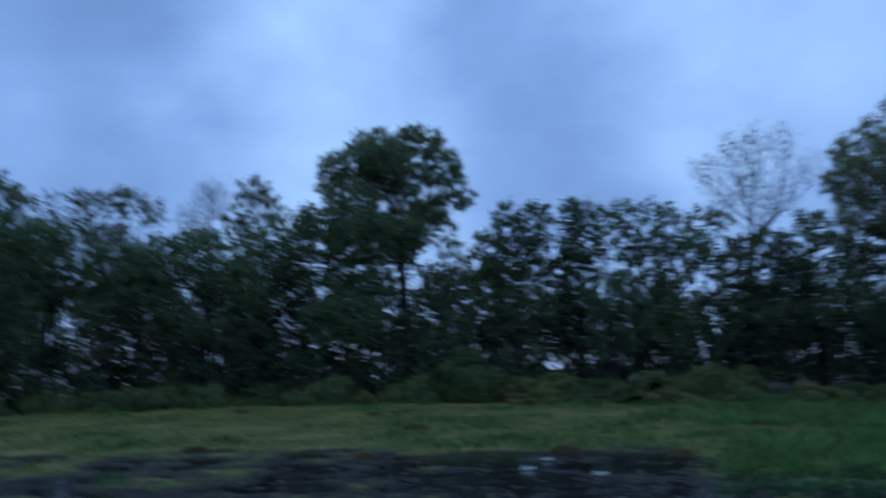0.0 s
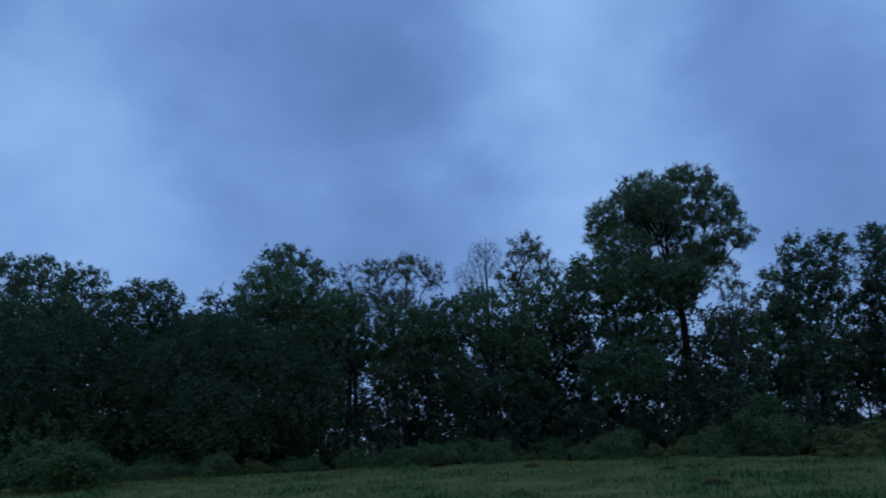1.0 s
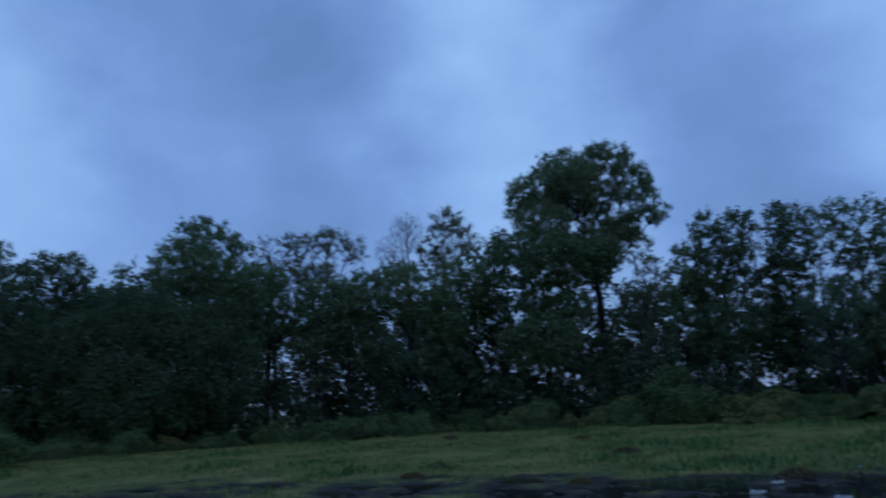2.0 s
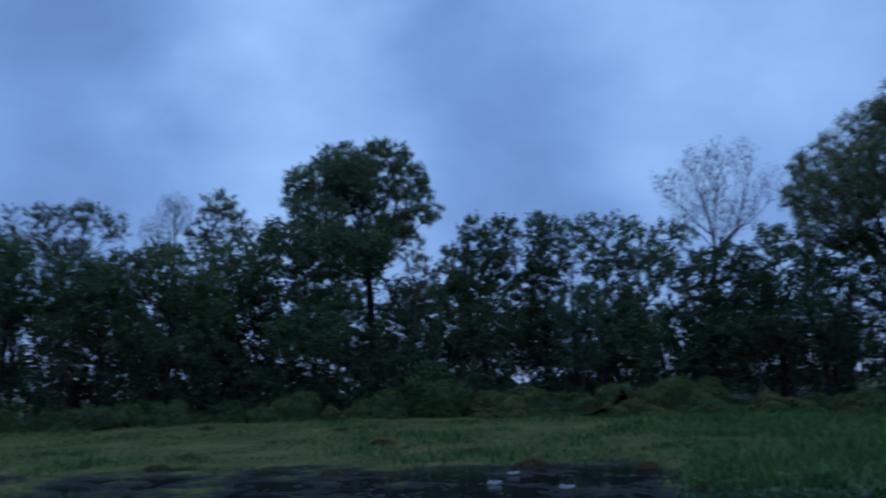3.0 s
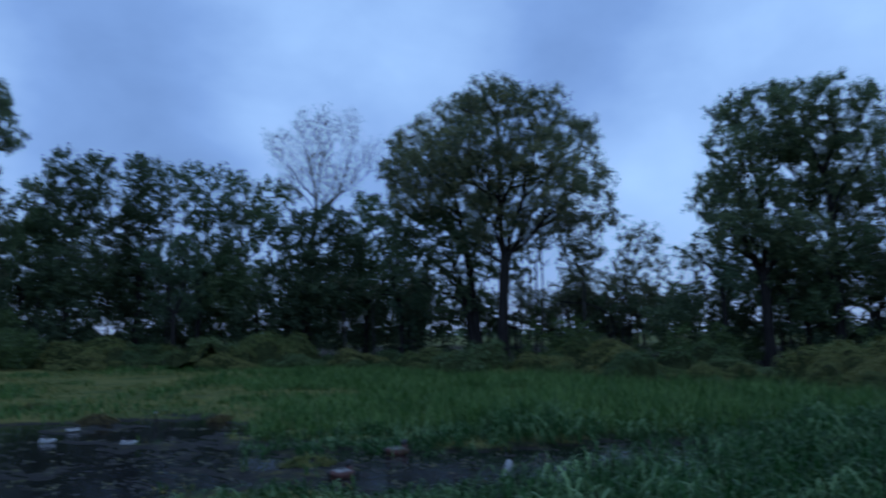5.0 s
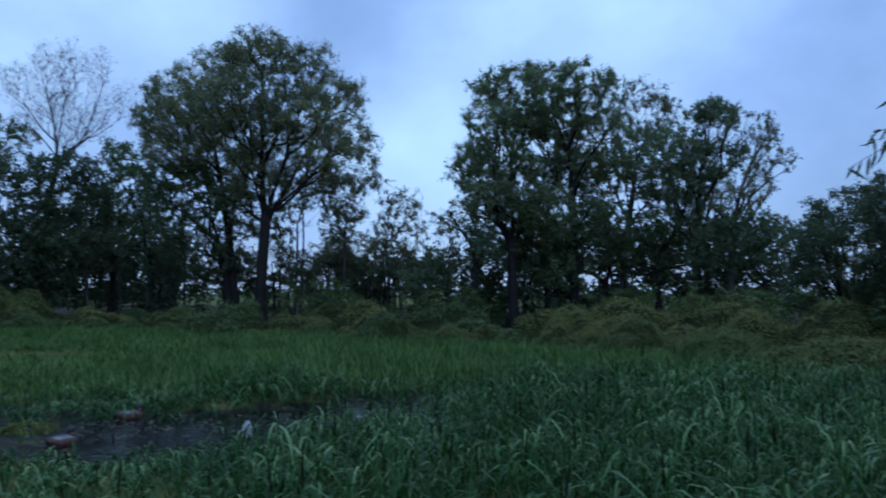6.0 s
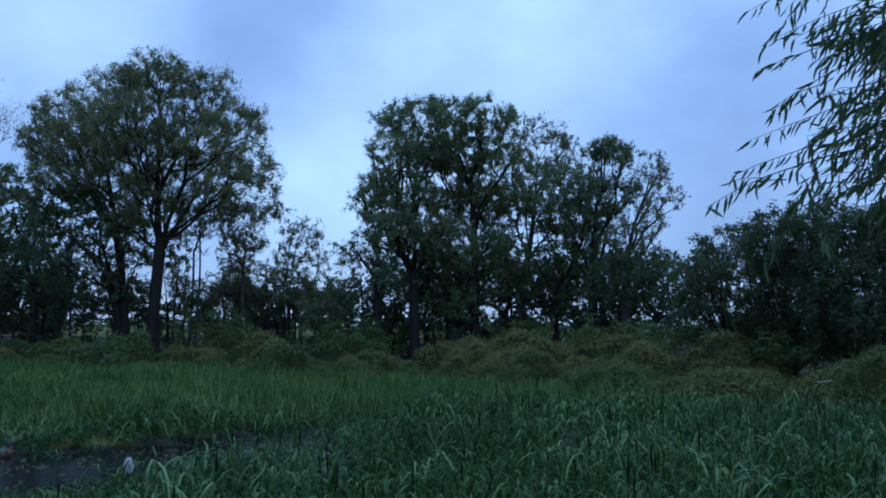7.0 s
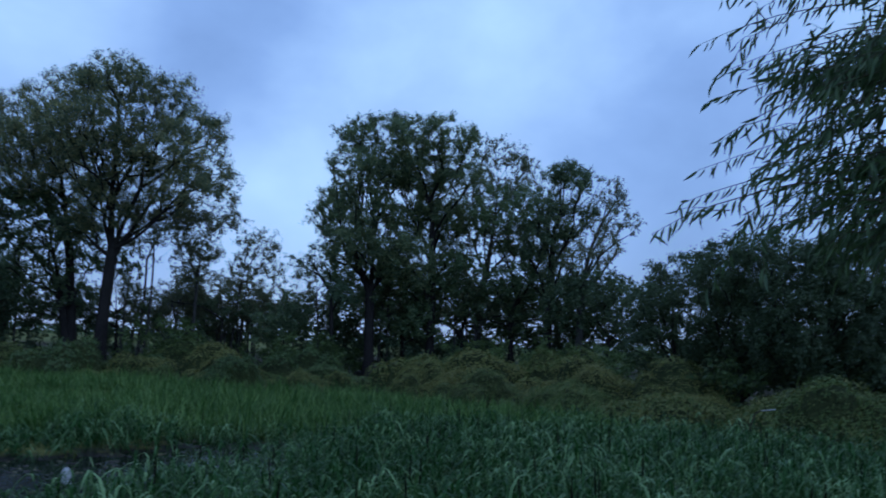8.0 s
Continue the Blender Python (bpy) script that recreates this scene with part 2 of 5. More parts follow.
def clod_material():
    m, n = material("wet_clod")
    one = n.add("ShaderNodeNewGeometry").outputs["Random Per Island"]
    colour = n.ramp(one, [(0.0, (0.012, 0.010, 0.008)), (0.55, (0.035, 0.03, 0.018)), (0.85, (0.07, 0.075, 0.022)), (1.0, (0.13, 0.12, 0.05))])
    n.add("ShaderNodeOutputMaterial", {"Surface": n.add("ShaderNodeBsdfPrincipled", {"Base Color": colour, "Roughness": 0.6, "Specular IOR Level": 0.3}).outputs[0]})
    return m


CLOD = clod_material()
GROUND, WATER, SEED = ground_material(), water_material(), seed_material()
DECOY_WHITE = paint_material("decoy_white", (0.28, 0.28, 0.27), (0.50, 0.50, 0.48))
DECOY_GREY = paint_material("decoy_grey", (0.16, 0.15, 0.14), (0.30, 0.28, 0.26))
DECOY_RED = paint_material("decoy_russet", (0.08, 0.032, 0.024), (0.17, 0.065, 0.05))
DECOY_DARK = paint_material("decoy_dark", (0.02, 0.02, 0.02), (0.05, 0.045, 0.04))

# ---------------------------------------------------------------- mesh helpers


def mesh_of(name, verts, faces, mat, mats=None, which=None, smooth=False):
    """A mesh from arrays: verts (n, 3); faces, a list of arrays (m, k)."""
    me = bpy.data.meshes.new(name)
    verts = np.asarray(verts, dtype=np.float32)
    faces = [np.asarray(q, dtype=np.int32) for q in faces if len(q)]
    loops = np.concatenate([q.ravel() for q in faces])
    sizes = np.concatenate([np.full(len(q), q.shape[1]) for q in faces])
    starts = np.concatenate([[0], np.cumsum(sizes)[:-1]]).astype(np.int32)
    me.vertices.add(len(verts))
    me.vertices.foreach_set("co", verts.ravel())
    me.loops.add(len(loops))
    me.loops.foreach_set("vertex_index", loops)
    me.polygons.add(len(sizes))
    me.polygons.foreach_set("loop_start", starts)
    for one in (mats or [mat]):
        me.materials.append(one)
    if which is not None:
        me.polygons.foreach_set("material_index", np.asarray(which, dtype=np.int32))
    if smooth:
        me.polygons.foreach_set("use_smooth", np.ones(len(sizes), dtype=bool))
    me.update(calc_edges=True)
    me.validate()
    return me


def mesh_part(name, me, parent, label=""):
    ob = new(name, me)
    ob.parent = parent
    return tagged(ob, label) if label else ob


def unit(v):
    return v / np.maximum(np.linalg.norm(v, axis=-1, keepdims=True), 1e-9)


def leaf_quads(rng, at, length, width, droop=0.3, fold=0.25):
    """Kite-shaped leaves at the given points, turned every way, a little folded."""
    k = len(at)
    along = unit(rng.normal(size=(k, 3)) + np.array([0, 0, -droop]))
    side = unit(np.cross(along, rng.normal(size=(k, 3))))
    up = np.cross(side, along)
    ln = (length * rng.uniform(0.7, 1.35, k))[:, None]
    wd = (width * rng.uniform(0.7, 1.3, k))[:, None]
    mid = at + along * ln * 0.42
    v = np.stack([at, mid + side * wd * 0.5 + up * wd * fold, at + along * ln, mid - side * wd * 0.5 + up * wd * fold], 1).reshape(-1, 3)
    return v, np.arange(4 * k).reshape(k, 4)


def leaf_points(rng, at, length, width, face, loose=0.55):
    """Small pointed leaves, one triangle each, that face more or less the given way."""
    k = len(at)
    face = unit(unit(face) + rng.normal(0, loose, (k, 3)))
    along = unit(np.cross(face, rng.normal(size=(k, 3))))
    side = np.cross(face, along)
    ln = (length * rng.uniform(0.6, 1.4, k))[:, None]
    wd = (width * rng.uniform(0.7, 1.3, k))[:, None]
    v = np.stack([at + side * wd * 0.5, at - side * wd * 0.5, at + along * ln], 1).reshape(-1, 3)
    return v, np.arange(3 * k).reshape(k, 3)


def tubes(a, b, ra, rb):
    """Tapered branch pieces from points a to b, with more sides on thick ones."""
    verts, faces, base = [], [], 0
    sides = np.where(ra > 0.10, 9, np.where(ra > 0.035, 5, 3))
    for s in (9, 5, 3):
        pick = sides == s
        k = int(pick.sum())
        if not k:
            continue
        p, q, rp, rq = a[pick], b[pick], ra[pick], rb[pick]
        d = unit(q - p)
        u = unit(np.cross(d, np.where(np.abs(d[:, 2:3]) > 0.9, [[1.0, 0, 0]], [[0, 0, 1.0]])))
        w = np.cross(d, u)
        ang = np.arange(s) * 2 * np.pi / s
        ring = u[:, None] * np.cos(ang)[None, :, None] + w[:, None] * np.sin(ang)[None, :, None]
        lo, hi = p[:, None] + ring * rp[:, None, None], q[:, None] + ring * rq[:, None, None]
        verts.append(np.concatenate([lo, hi], 1).reshape(-1, 3))
        i = np.arange(s)
        one = np.stack([i, (i + 1) % s, (i + 1) % s + s, i + s], 1)
        faces.append((one[None] + (np.arange(k) * 2 * s)[:, None, None] + base).reshape(-1, 4))
        base += k * 2 * s
    return np.concatenate(verts), np.concatenate(faces)


def blades(rng, root, turn, length, width, rise, fall, parts):
    """Arching blades: roots (n, 3), heading, length, width; they rise, bend over and hang."""
    k = len(root)
    u = np.linspace(0, 1, parts + 1)[None, :, None]
    out = np.stack([np.cos(turn), np.sin(turn), np.zeros(k)], -1)[:, None]
    side = np.stack([-np.sin(turn), np.cos(turn), np.zeros(k)], -1)[:, None]
    ln = length[:, None, None]
    mid = root[:, None] + out * ln * u * (0.25 + 0.5 * fall[:, None, None] * u) + np.array([0, 0, 1.0]) * ln * (rise[:, None, None] * u - fall[:, None, None] * u * u)
    wd = width[:, None, None] * np.concatenate([[0.7], np.linspace(1, 0.75, max(1, parts - 1)), [0.0]])[:parts + 1][None, :, None] * 0.5
    v = np.stack([mid - side * wd, mid + side * wd], 2)
    v = v.reshape(-1, 3)
    i = np.arange(parts)
    one = np.stack([2 * i, 2 * i + 1, 2 * i + 3, 2 * i + 2], 1)
    f = (one[None] + (np.arange(k) * 2 * (parts + 1))[:, None, None]).reshape(-1, 4)
    return v, f


# ---------------------------------------------------------------- the lie of the land
POND = [((-18.0, 20.0), (0.0, 16.2), 6.0), ((3.0, 13.2), (7.2, 10.4), 2.3), ((8.0, 12.2), (12.0, 10.4), 0.6)]
FRONT_TURN = (-110, -95, -81, -76, -69, -61, -46, -34, -20, -1, 12, 30, 60)
FRONT_FAR = (14, 14.5, 15.5, 16, 18.5, 22.5, 26.5, 32, 40, 45, 49, 49, 46)


def waves(x, y, size, seed):
    """Smooth, cheap unevenness between about -1 and 1."""
    rng = np.random.default_rng(seed)
    total = np.zeros(np.shape(x))
    for _ in range(9):
        turn, phase, k = rng.uniform(0, 6.283), rng.uniform(0, 6.283), rng.uniform(0.6, 1.8) / size * 6.283
        total = total + np.sin((x * math.cos(turn) + y * math.sin(turn)) * k + phase)
    return total / 4.2


def pond_distance(x, y):
    """Metres from the water's edge, less than nought within the pond."""
    best = np.full(np.shape(x), 1e9)
    for (ax, ay), (bx, by), r in POND:
        dx, dy = bx - ax, by - ay
        k = np.clip(((x - ax) * dx + (y - ay) * dy) / (dx * dx + dy * dy), 0, 1)
        ragged = np.clip(0.8 * waves(x, y, 7.0, 5) + 0.45 * waves(x, y, 2.6, 6), -1.3, 1.3) * (1.7 if r > 4 else 1.0)
        best = np.minimum(best, np.hypot(x - ax - k * dx, y - ay - k * dy) - r + ragged)
    return best


def front_edge(x, y):
    """How far the brush starts in the direction of (x, y)."""
    return np.interp(np.degrees(np.arctan2(-x, y)), FRONT_TURN, FRONT_FAR)


def ground_height(x, y):
    r = np.hypot(x, y)
    s = np.clip((r - 27) / 22, 0, 1)
    rise = 0.4 * s * s * (3 - 2 * s) * np.clip((np.degrees(np.arctan2(-x, y)) + 45) / 20, 0, 1)
    edge = np.clip((pond_distance(x, y) + 0.6) / 2.0, 0, 1)
    bank = -0.034 + 0.104 * edge
    near = np.clip(1.4 - r / 60, 0, 1)
    rough = (0.024 * waves(x, y, 5.0, 1) + 0.02 * waves(x, y, 1.9, 2) + 0.016 * waves(x, y, 0.8, 3) + 0.016 * waves(x, y, 0.42, 4)) * near
    mats = 0.048 * np.clip((-x + 5) / 10, 0.3, 1) * np.clip(0.6 + 0.45 * np.clip((-x - 2) / 8, 0, 1) + waves(x, y, 3.2, 25), 0, 1.4) * (1 - edge)
    return rise + bank + rough * (1 - 0.3 * (1 - edge)) + mats


def make_ground():
    r = np.concatenate([[0.02], np.geomspace(0.6, 9.0, 40), np.arange(9.16, 25.0, 0.17), np.geomspace(26.3, 95, 70), np.geomspace(102, 4200, 22)])
    a = np.radians(np.concatenate([np.arange(-38, 38, 0.5), np.arange(38, 322, 2.0)]))
    turns = len(a)
    x, y = r[:, None] * np.sin(a), r[:, None] * np.cos(a)
    z = ground_height(x, y)
    v = np.stack([x, y, z], -1).reshape(-1, 3)
    i, j = np.meshgrid(np.arange(len(r) - 1), np.arange(turns), indexing="ij")
    k = (j + 1) % turns
    f = np.stack([i * turns + j, (i + 1) * turns + j, (i + 1) * turns + k, i * turns + k], -1).reshape(-1, 4)
    me = mesh_of("ground", v, [f[:, ::-1]], GROUND, smooth=True)
    # leaf litter from the brush into the wood
    far = np.hypot(x, y)
    wood = np.clip((far - front_edge(x, y) - 1.5) / 2.5, 0, 1) * np.clip((130 - far) / 30, 0, 1)
    me.attributes.new("wood", "FLOAT", "POINT").data.foreach_set("value", wood.ravel().astype(np.float32))
    ob = new("ground", me)
    return tagged(ob, "wet muddy field with moss, short turf and leaf litter", "ground", kind="structure")


make_ground()


def make_water():
    bm = bmesh.new()
    spots = [(-36, 9), (6, 9), (14, 8), (14, 15), (7, 21), (0, 25), (-16, 29), (-36, 29)]
    bm.faces.new([bm.verts.new((x, y, -0.012)) for x, y in spots])
    me = bpy.data.meshes.new("water")
    bm.to_mesh(me)
    bm.free()
    me.materials.append(WATER)
    tagged(new("water", me), "dark shallow standing water with sky reflections", "water", kind="structure")


make_water()

# ---------------------------------------------------------------- trees
KINDS = {
    # name, label, leaf length, leaves in a clump, clump radius, clumps per cubic metre, how straight limbs run from the fork, fullness inside
    "poplar": ("poplar_tree", "tall dark green poplar with an uneven leafy crown", 0.095, 118, 0.47, 4.6, 0.38, 3.4),
    "cottonwood": ("cottonwood_tree", "large spreading cottonwood with thick limbs and yellowing leaves", 0.083, 130, 0.52, 4.6, 0.40, 3.6),
    "round": ("tree", "mid-height green broadleaf tree in the tree line", 0.155, 42, 0.48, 3.9, 0.4, 3.2),
    "dark": ("tree", "dark dense broadleaf tree in the tree line", 0.155, 43, 0.48, 3.8, 0.4, 3.2),
    "back": ("tree", "dark low broadleaf tree at the back of the wood", 0.26, 16, 0.58, 2.1, 0.4, 3.4),
    "thicket": ("thicket", "dense dark green shrub thicket reaching the ground", 0.15, 62, 0.55, 1.9, 0.7, 5.0),
    "understory": ("thicket", "shrub under the trees, its leaves darkened for canopy shade", 0.19, 40, 0.60, 1.9, 0.7, 5.0),
    "willow_mass": ("willow_thicket", "dense dark willow thicket with drooping boughs", 0.15, 62, 0.62, 1.8, 0.7, 5.0),
    "near_thicket": ("thicket", "dense green willow thicket beside the field", 0.085, 165, 0.48, 6.0, 0.7, 5.5),
    "willow": ("willow_tree", "small pale green willow at the wood's edge", 0.105, 76, 0.44, 3.0, 0.5, 3.2),
    "sparse": ("slender_tree", "slender thin-leaved tree with sky showing through", 0.10, 62, 0.46, 2.6, 0.5, 3.0),
    "bare": ("bare_tree", "nearly bare tree with fine grey twigs", 0.06, 8, 0.32, 24.0, 0.5, 2.6),
}
HANG = {"willow_mass": 1.1, "willow": 0.35, "near_thicket": 0.5, "thicket": 0.3}      # how far the shoots hang
BUSHY = ("thicket", "understory", "near_thicket", "willow_mass")
made_trees = [0]


def inside_lobes(rng, L, rate, full):
    """Points spread evenly through the union of the lobes."""
    volume = 4.19 * L[:, 3] ** 2 * L[:, 4]
    k = int(rate * volume.sum())
    own = rng.choice(len(L), k, p=volume / volume.sum())
    p = unit(rng.normal(size=(k, 3))) * (rng.uniform(0, 1, (k, 1)) ** (1 / full)) * np.stack([L[own, 3], L[own, 3], L[own, 4]], 1) + L[own, :3]
    within = (((p[:, None, :2] - L[None, :, :2]) / L[None, :, 3:4]) ** 2).sum(2) + ((p[:, None, 2] - L[None, :, 2]) / L[None, :, 4]) ** 2
    share = np.maximum(1, (within < 1).sum(1))
    return p[rng.uniform(0, 1, k) < 1 / share]


def tree(kind, x, y, trunk, thick, fork, lobes):
    """A tree whose limbs branch from its trunk through the lobes of its crown: (dx, dy, height, radius, half height) each."""
    made_trees[0] += 1
    rng = np.random.default_rng(100 + made_trees[0])
    name, label, length, leaves, clump, rate, straight, full = KINDS[kind]
    L = np.array(lobes, dtype=float)
    z0 = float(ground_height(np.array(x), np.array(y)))
    goal = inside_lobes(rng, L, rate * thick, full)
    if len(goal) < 8:
        goal = inside_lobes(rng, L, 8 * rate * thick, full)
    goal = goal[goal[:, 2] > 0.3]
    if kind in ("poplar", "cottonwood", "round", "sparse"):      # open pockets between the boughs
        pocket = np.prod(np.sin(goal * rng.uniform(1.5, 2.1, 3) + rng.uniform(0, 6, 3)), axis=1) + rng.normal(0, 0.12, len(goal))
        goal = goal[pocket < (0.40 if kind == "cottonwood" else 0.46)]
    mid = goal.mean(0)
    low, high = goal[:, 2].min(), goal[:, 2].max()
    if not fork:
        fork = max(0.8, low + 0.05 * (high - low)) if kind not in BUSHY else 0.4
    count = len(goal)
    P, par, run = np.zeros((9 * count + 90, 3)), np.full(9 * count + 90, -1), np.zeros(9 * count + 90)
    way = np.tile(np.array([0, 0, 1.0]), (9 * count + 90, 1))
    P[0], size = (0, 0, -0.25), 1

    def grow(start, end, bow, step, bend=0.05):
        nonlocal size
        a = P[start].copy()
        far = float(np.linalg.norm(end - a))
        k = max(1, int(far / step))
        sway = rng.normal(0, 0.03 if kind == "bare" else bend, 3) * far + np.array([0, 0, bow * far])
        last = start
        for i in range(1, k + 1):
            u = i / k
            P[size] = a + (end - a) * u + sway * 4 * u * (1 - u)
            par[size], run[size] = last, run[last] + far / k
            way[size] = (P[size] - P[last]) / max(1e-6, float(np.linalg.norm(P[size] - P[last])))
            last = size
            size += 1
        return last

    top = grow(0, np.array([mid[0] * 0.25, mid[1] * 0.25, fork]), 0.0, 0.6, 0.012)
    trunk_nodes = size
    if kind in ("poplar", "sparse", "dark"):
        grow(top, np.array([mid[0] * 0.8, mid[1] * 0.8, fork + 0.62 * (high - fork)]), 0.0, 0.7, 0.02)
    run[:size] = np.maximum(0, run[:size] - run[top])
    open_from = max(1, trunk_nodes - (4 if kind not in BUSHY else 2))
    if kind in ("cottonwood", "poplar", "bare", "sparse"):
        # long boughs first, rising out of the fork towards the parts of the crown
        for one in L[np.argsort(-L[:, 2])]:
            end = P[top] + (one[:3] - P[top]) * rng.uniform(0.62, 0.85)
            if end[2] > fork + 0.4:
                away = end - P[open_from:size]
                d = np.sqrt((away ** 2).sum(1)) + 1e-6
                turn_off = 1 - (away * way[open_from:size]).sum(1) / d
                cost = d + 0.75 * run[open_from:size] + 0.9 * d * turn_off + 1.2 * np.maximum(0, (1.1 if kind == "poplar" else 0.6) * np.hypot(away[:, 0], away[:, 1]) - away[:, 2])
                grow(int(np.argmin(cost)) + open_from, end, -0.04, 0.6, 0.04)
    tips, rising = [], {"poplar": 1.1, "sparse": 0.9, "cottonwood": 0.45, "bare": 0.9}.get(kind, 0.2)
    for p in goal[np.argsort(np.linalg.norm(goal - P[top], axis=1))]:
        Q = P[open_from:size]
        away = p - Q
        d = np.sqrt((away ** 2).sum(1))
        cost = d * (1.45 - 0.45 * (away * way[open_from:size]).sum(1) / (d + 1e-6)) + straight * run[open_from:size] + 0.9 * np.maximum(0, rising * np.hypot(away[:, 0], away[:, 1]) - away[:, 2])
        tips.append(grow(int(np.argmin(cost)) + open_from, p, -0.03, 0.75))
    P, par = P[:size], par[:size]
    load = np.zeros(size)
    load[tips] = 1.0
    for i in range(size - 1, 0, -1):
        load[par[i]] += load[i]
    rad = np.maximum(0.006 if kind == "bare" else 0.009, trunk * 0.9 * (load / load[0]) ** (0.5 if kind in ("cottonwood", "poplar") else 0.58))
    flare = 1 + 0.5 * np.exp(-np.maximum(P[:, 2], 0) / 0.5)
    rad = np.where(np.arange(size) < trunk_nodes, np.maximum(rad, trunk * (1 - 0.25 * P[:, 2] / max(fork, 1))) * flare, rad)
    e = np.arange(1, size)
    ra = np.minimum(rad[par[e]], np.where(e < trunk_nodes, 9, 1.5 * rad[e]))
    # every limb ends in a few short twigs, and the leaves sit along those
    shoots = 1 if kind == "back" else 5 if kind in ("poplar", "cottonwood") else 4
    droop = HANG.get(kind, 0.0)
    stem = np.repeat(np.array(tips), shoots)
    heading = unit(0.55 * way[stem] + unit(rng.normal(size=(len(stem), 3))) + np.array([0, 0, 0.45 - droop]))
    if kind == "back":
        heading = unit(rng.normal(size=(len(stem), 3)))
    long = clump * rng.uniform(0.55, 1.45, len(stem))
    p, q, rp, rq = P[par[e]], P[e], ra, rad[e]
    if kind in ("poplar", "cottonwood", "sparse"):
        p, q = np.concatenate([p, P[stem]]), np.concatenate([q, P[stem] + heading * long[:, None]])
        rp, rq = np.concatenate([rp, np.full(len(stem), 0.006)]), np.concatenate([rq, np.full(len(stem), 0.003)])
    v, f = tubes(p, q, rp, rq)
    root = new(name)
    root.location = (x, y, z0)
    tagged(root, label, "shrub" if kind in BUSHY else "tree", "trees of the tree line")
    mesh_part("trunk", mesh_of("trunk", v, [f], PALE_BARK if kind in ("bare", "sparse") else BARK), root, "trunk with its limbs and twigs")
    own = np.repeat(np.arange(len(stem)), rng.poisson(leaves / shoots, len(stem)))
    k = len(own)
    along = rng.uniform(0, 1, (k, 1)) ** 0.75
    loose = unit(rng.normal(size=(k, 3))) * clump * (0.9 if kind == "back" else 0.46 if kind in BUSHY else 0.42) * rng.uniform(0.1, 1.0, (k, 1))
    spot = P[stem[own]] + heading[own] * long[own][:, None] * along + loose - np.array([0, 0, droop * clump]) * along ** 2
    keep = spot[:, 2] > 0.05
    # leaves lie over their twig like shingles, more or less
    v, f = leaf_points(rng, spot[keep], length, length * 0.8, unit(loose[keep]) + 0.5 * heading[own][keep] + np.array([0, 0, 0.6]))
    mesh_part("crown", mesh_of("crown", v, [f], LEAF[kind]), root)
    return root


tree("round", -44.7, 44.0, 0.22, 1.0, 0, [(-0.8, -2.0, 13.0, 2.2, 1.8), (-0.1, 0.1, 13.4, 2.2, 1.6), (-0.0, -0.6, 10.2, 3.6, 2.4)])
tree("dark", -43.9, 47.7, 0.22, 1.1, 0, [(-0.4, -0.3, 13.4, 1.9, 1.5), (-0.9, -0.8, 11.4, 2.1, 1.8)])
tree("dark", -38.2, 47.3, 0.22, 1.0, 0, [(-0.6, -2.3, 11.2, 1.7, 1.3), (1.0, -1.2, 11.5, 2.3, 1.4), (-0.0, 1.4, 10.0, 2.3, 1.5), (-0.4, -1.3, 9.2, 2.3, 1.5)])
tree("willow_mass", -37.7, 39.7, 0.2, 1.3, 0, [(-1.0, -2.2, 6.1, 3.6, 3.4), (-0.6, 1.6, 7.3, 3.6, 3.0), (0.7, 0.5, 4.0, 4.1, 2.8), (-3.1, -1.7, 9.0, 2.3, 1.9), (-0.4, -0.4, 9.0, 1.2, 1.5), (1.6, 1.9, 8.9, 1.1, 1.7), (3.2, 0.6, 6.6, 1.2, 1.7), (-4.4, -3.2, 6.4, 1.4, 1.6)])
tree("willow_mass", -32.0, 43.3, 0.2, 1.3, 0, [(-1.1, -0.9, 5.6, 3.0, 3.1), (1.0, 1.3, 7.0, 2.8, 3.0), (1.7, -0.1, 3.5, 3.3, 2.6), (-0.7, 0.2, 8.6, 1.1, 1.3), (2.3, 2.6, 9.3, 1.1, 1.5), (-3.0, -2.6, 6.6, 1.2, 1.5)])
tree("willow", -34.0, 50.4, 0.2, 1.0, 0, [(-0.9, -0.1, 11.6, 1.3, 1.5), (0.3, 1.6, 11.3, 1.6, 1.7), (0.0, 0.1, 8.9, 2.7, 2.1)])
tree("round", -30.1, 52.9, 0.25, 1.15, 0, [(-0.9, 0.4, 14.7, 2.2, 1.6), (1.0, 1.2, 13.5, 1.8, 1.4), (-0.8, -2.1, 11.9, 2.6, 2.0), (0.5, 1.2, 10.9, 3.5, 2.5), (-0.5, 0.0, 8.0, 4.0, 2.5)])
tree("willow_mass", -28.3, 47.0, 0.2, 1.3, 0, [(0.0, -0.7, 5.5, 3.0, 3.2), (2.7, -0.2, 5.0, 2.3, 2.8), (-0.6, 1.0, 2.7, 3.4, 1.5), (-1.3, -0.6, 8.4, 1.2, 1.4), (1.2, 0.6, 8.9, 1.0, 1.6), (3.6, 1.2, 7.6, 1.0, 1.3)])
tree("thicket", -33.0, 39.9, 0.14, 1.2, 0, [(-4.2, -4.0, 2.6, 2.1, 1.4), (-2.7, -1.4, 2.3, 2.1, 1.4), (-0.8, 0.9, 2.3, 2.1, 1.4), (2.1, 2.5, 2.4, 2.1, 1.4), (4.4, 4.9, 2.2, 2.1, 1.3)])
tree("sparse", -28.3, 59.5, 0.15, 1.2, 0, [(-0.2, -0.1, 14.9, 0.9, 1.4), (-0.5, -0.0, 13.4, 1.1, 1.3)])
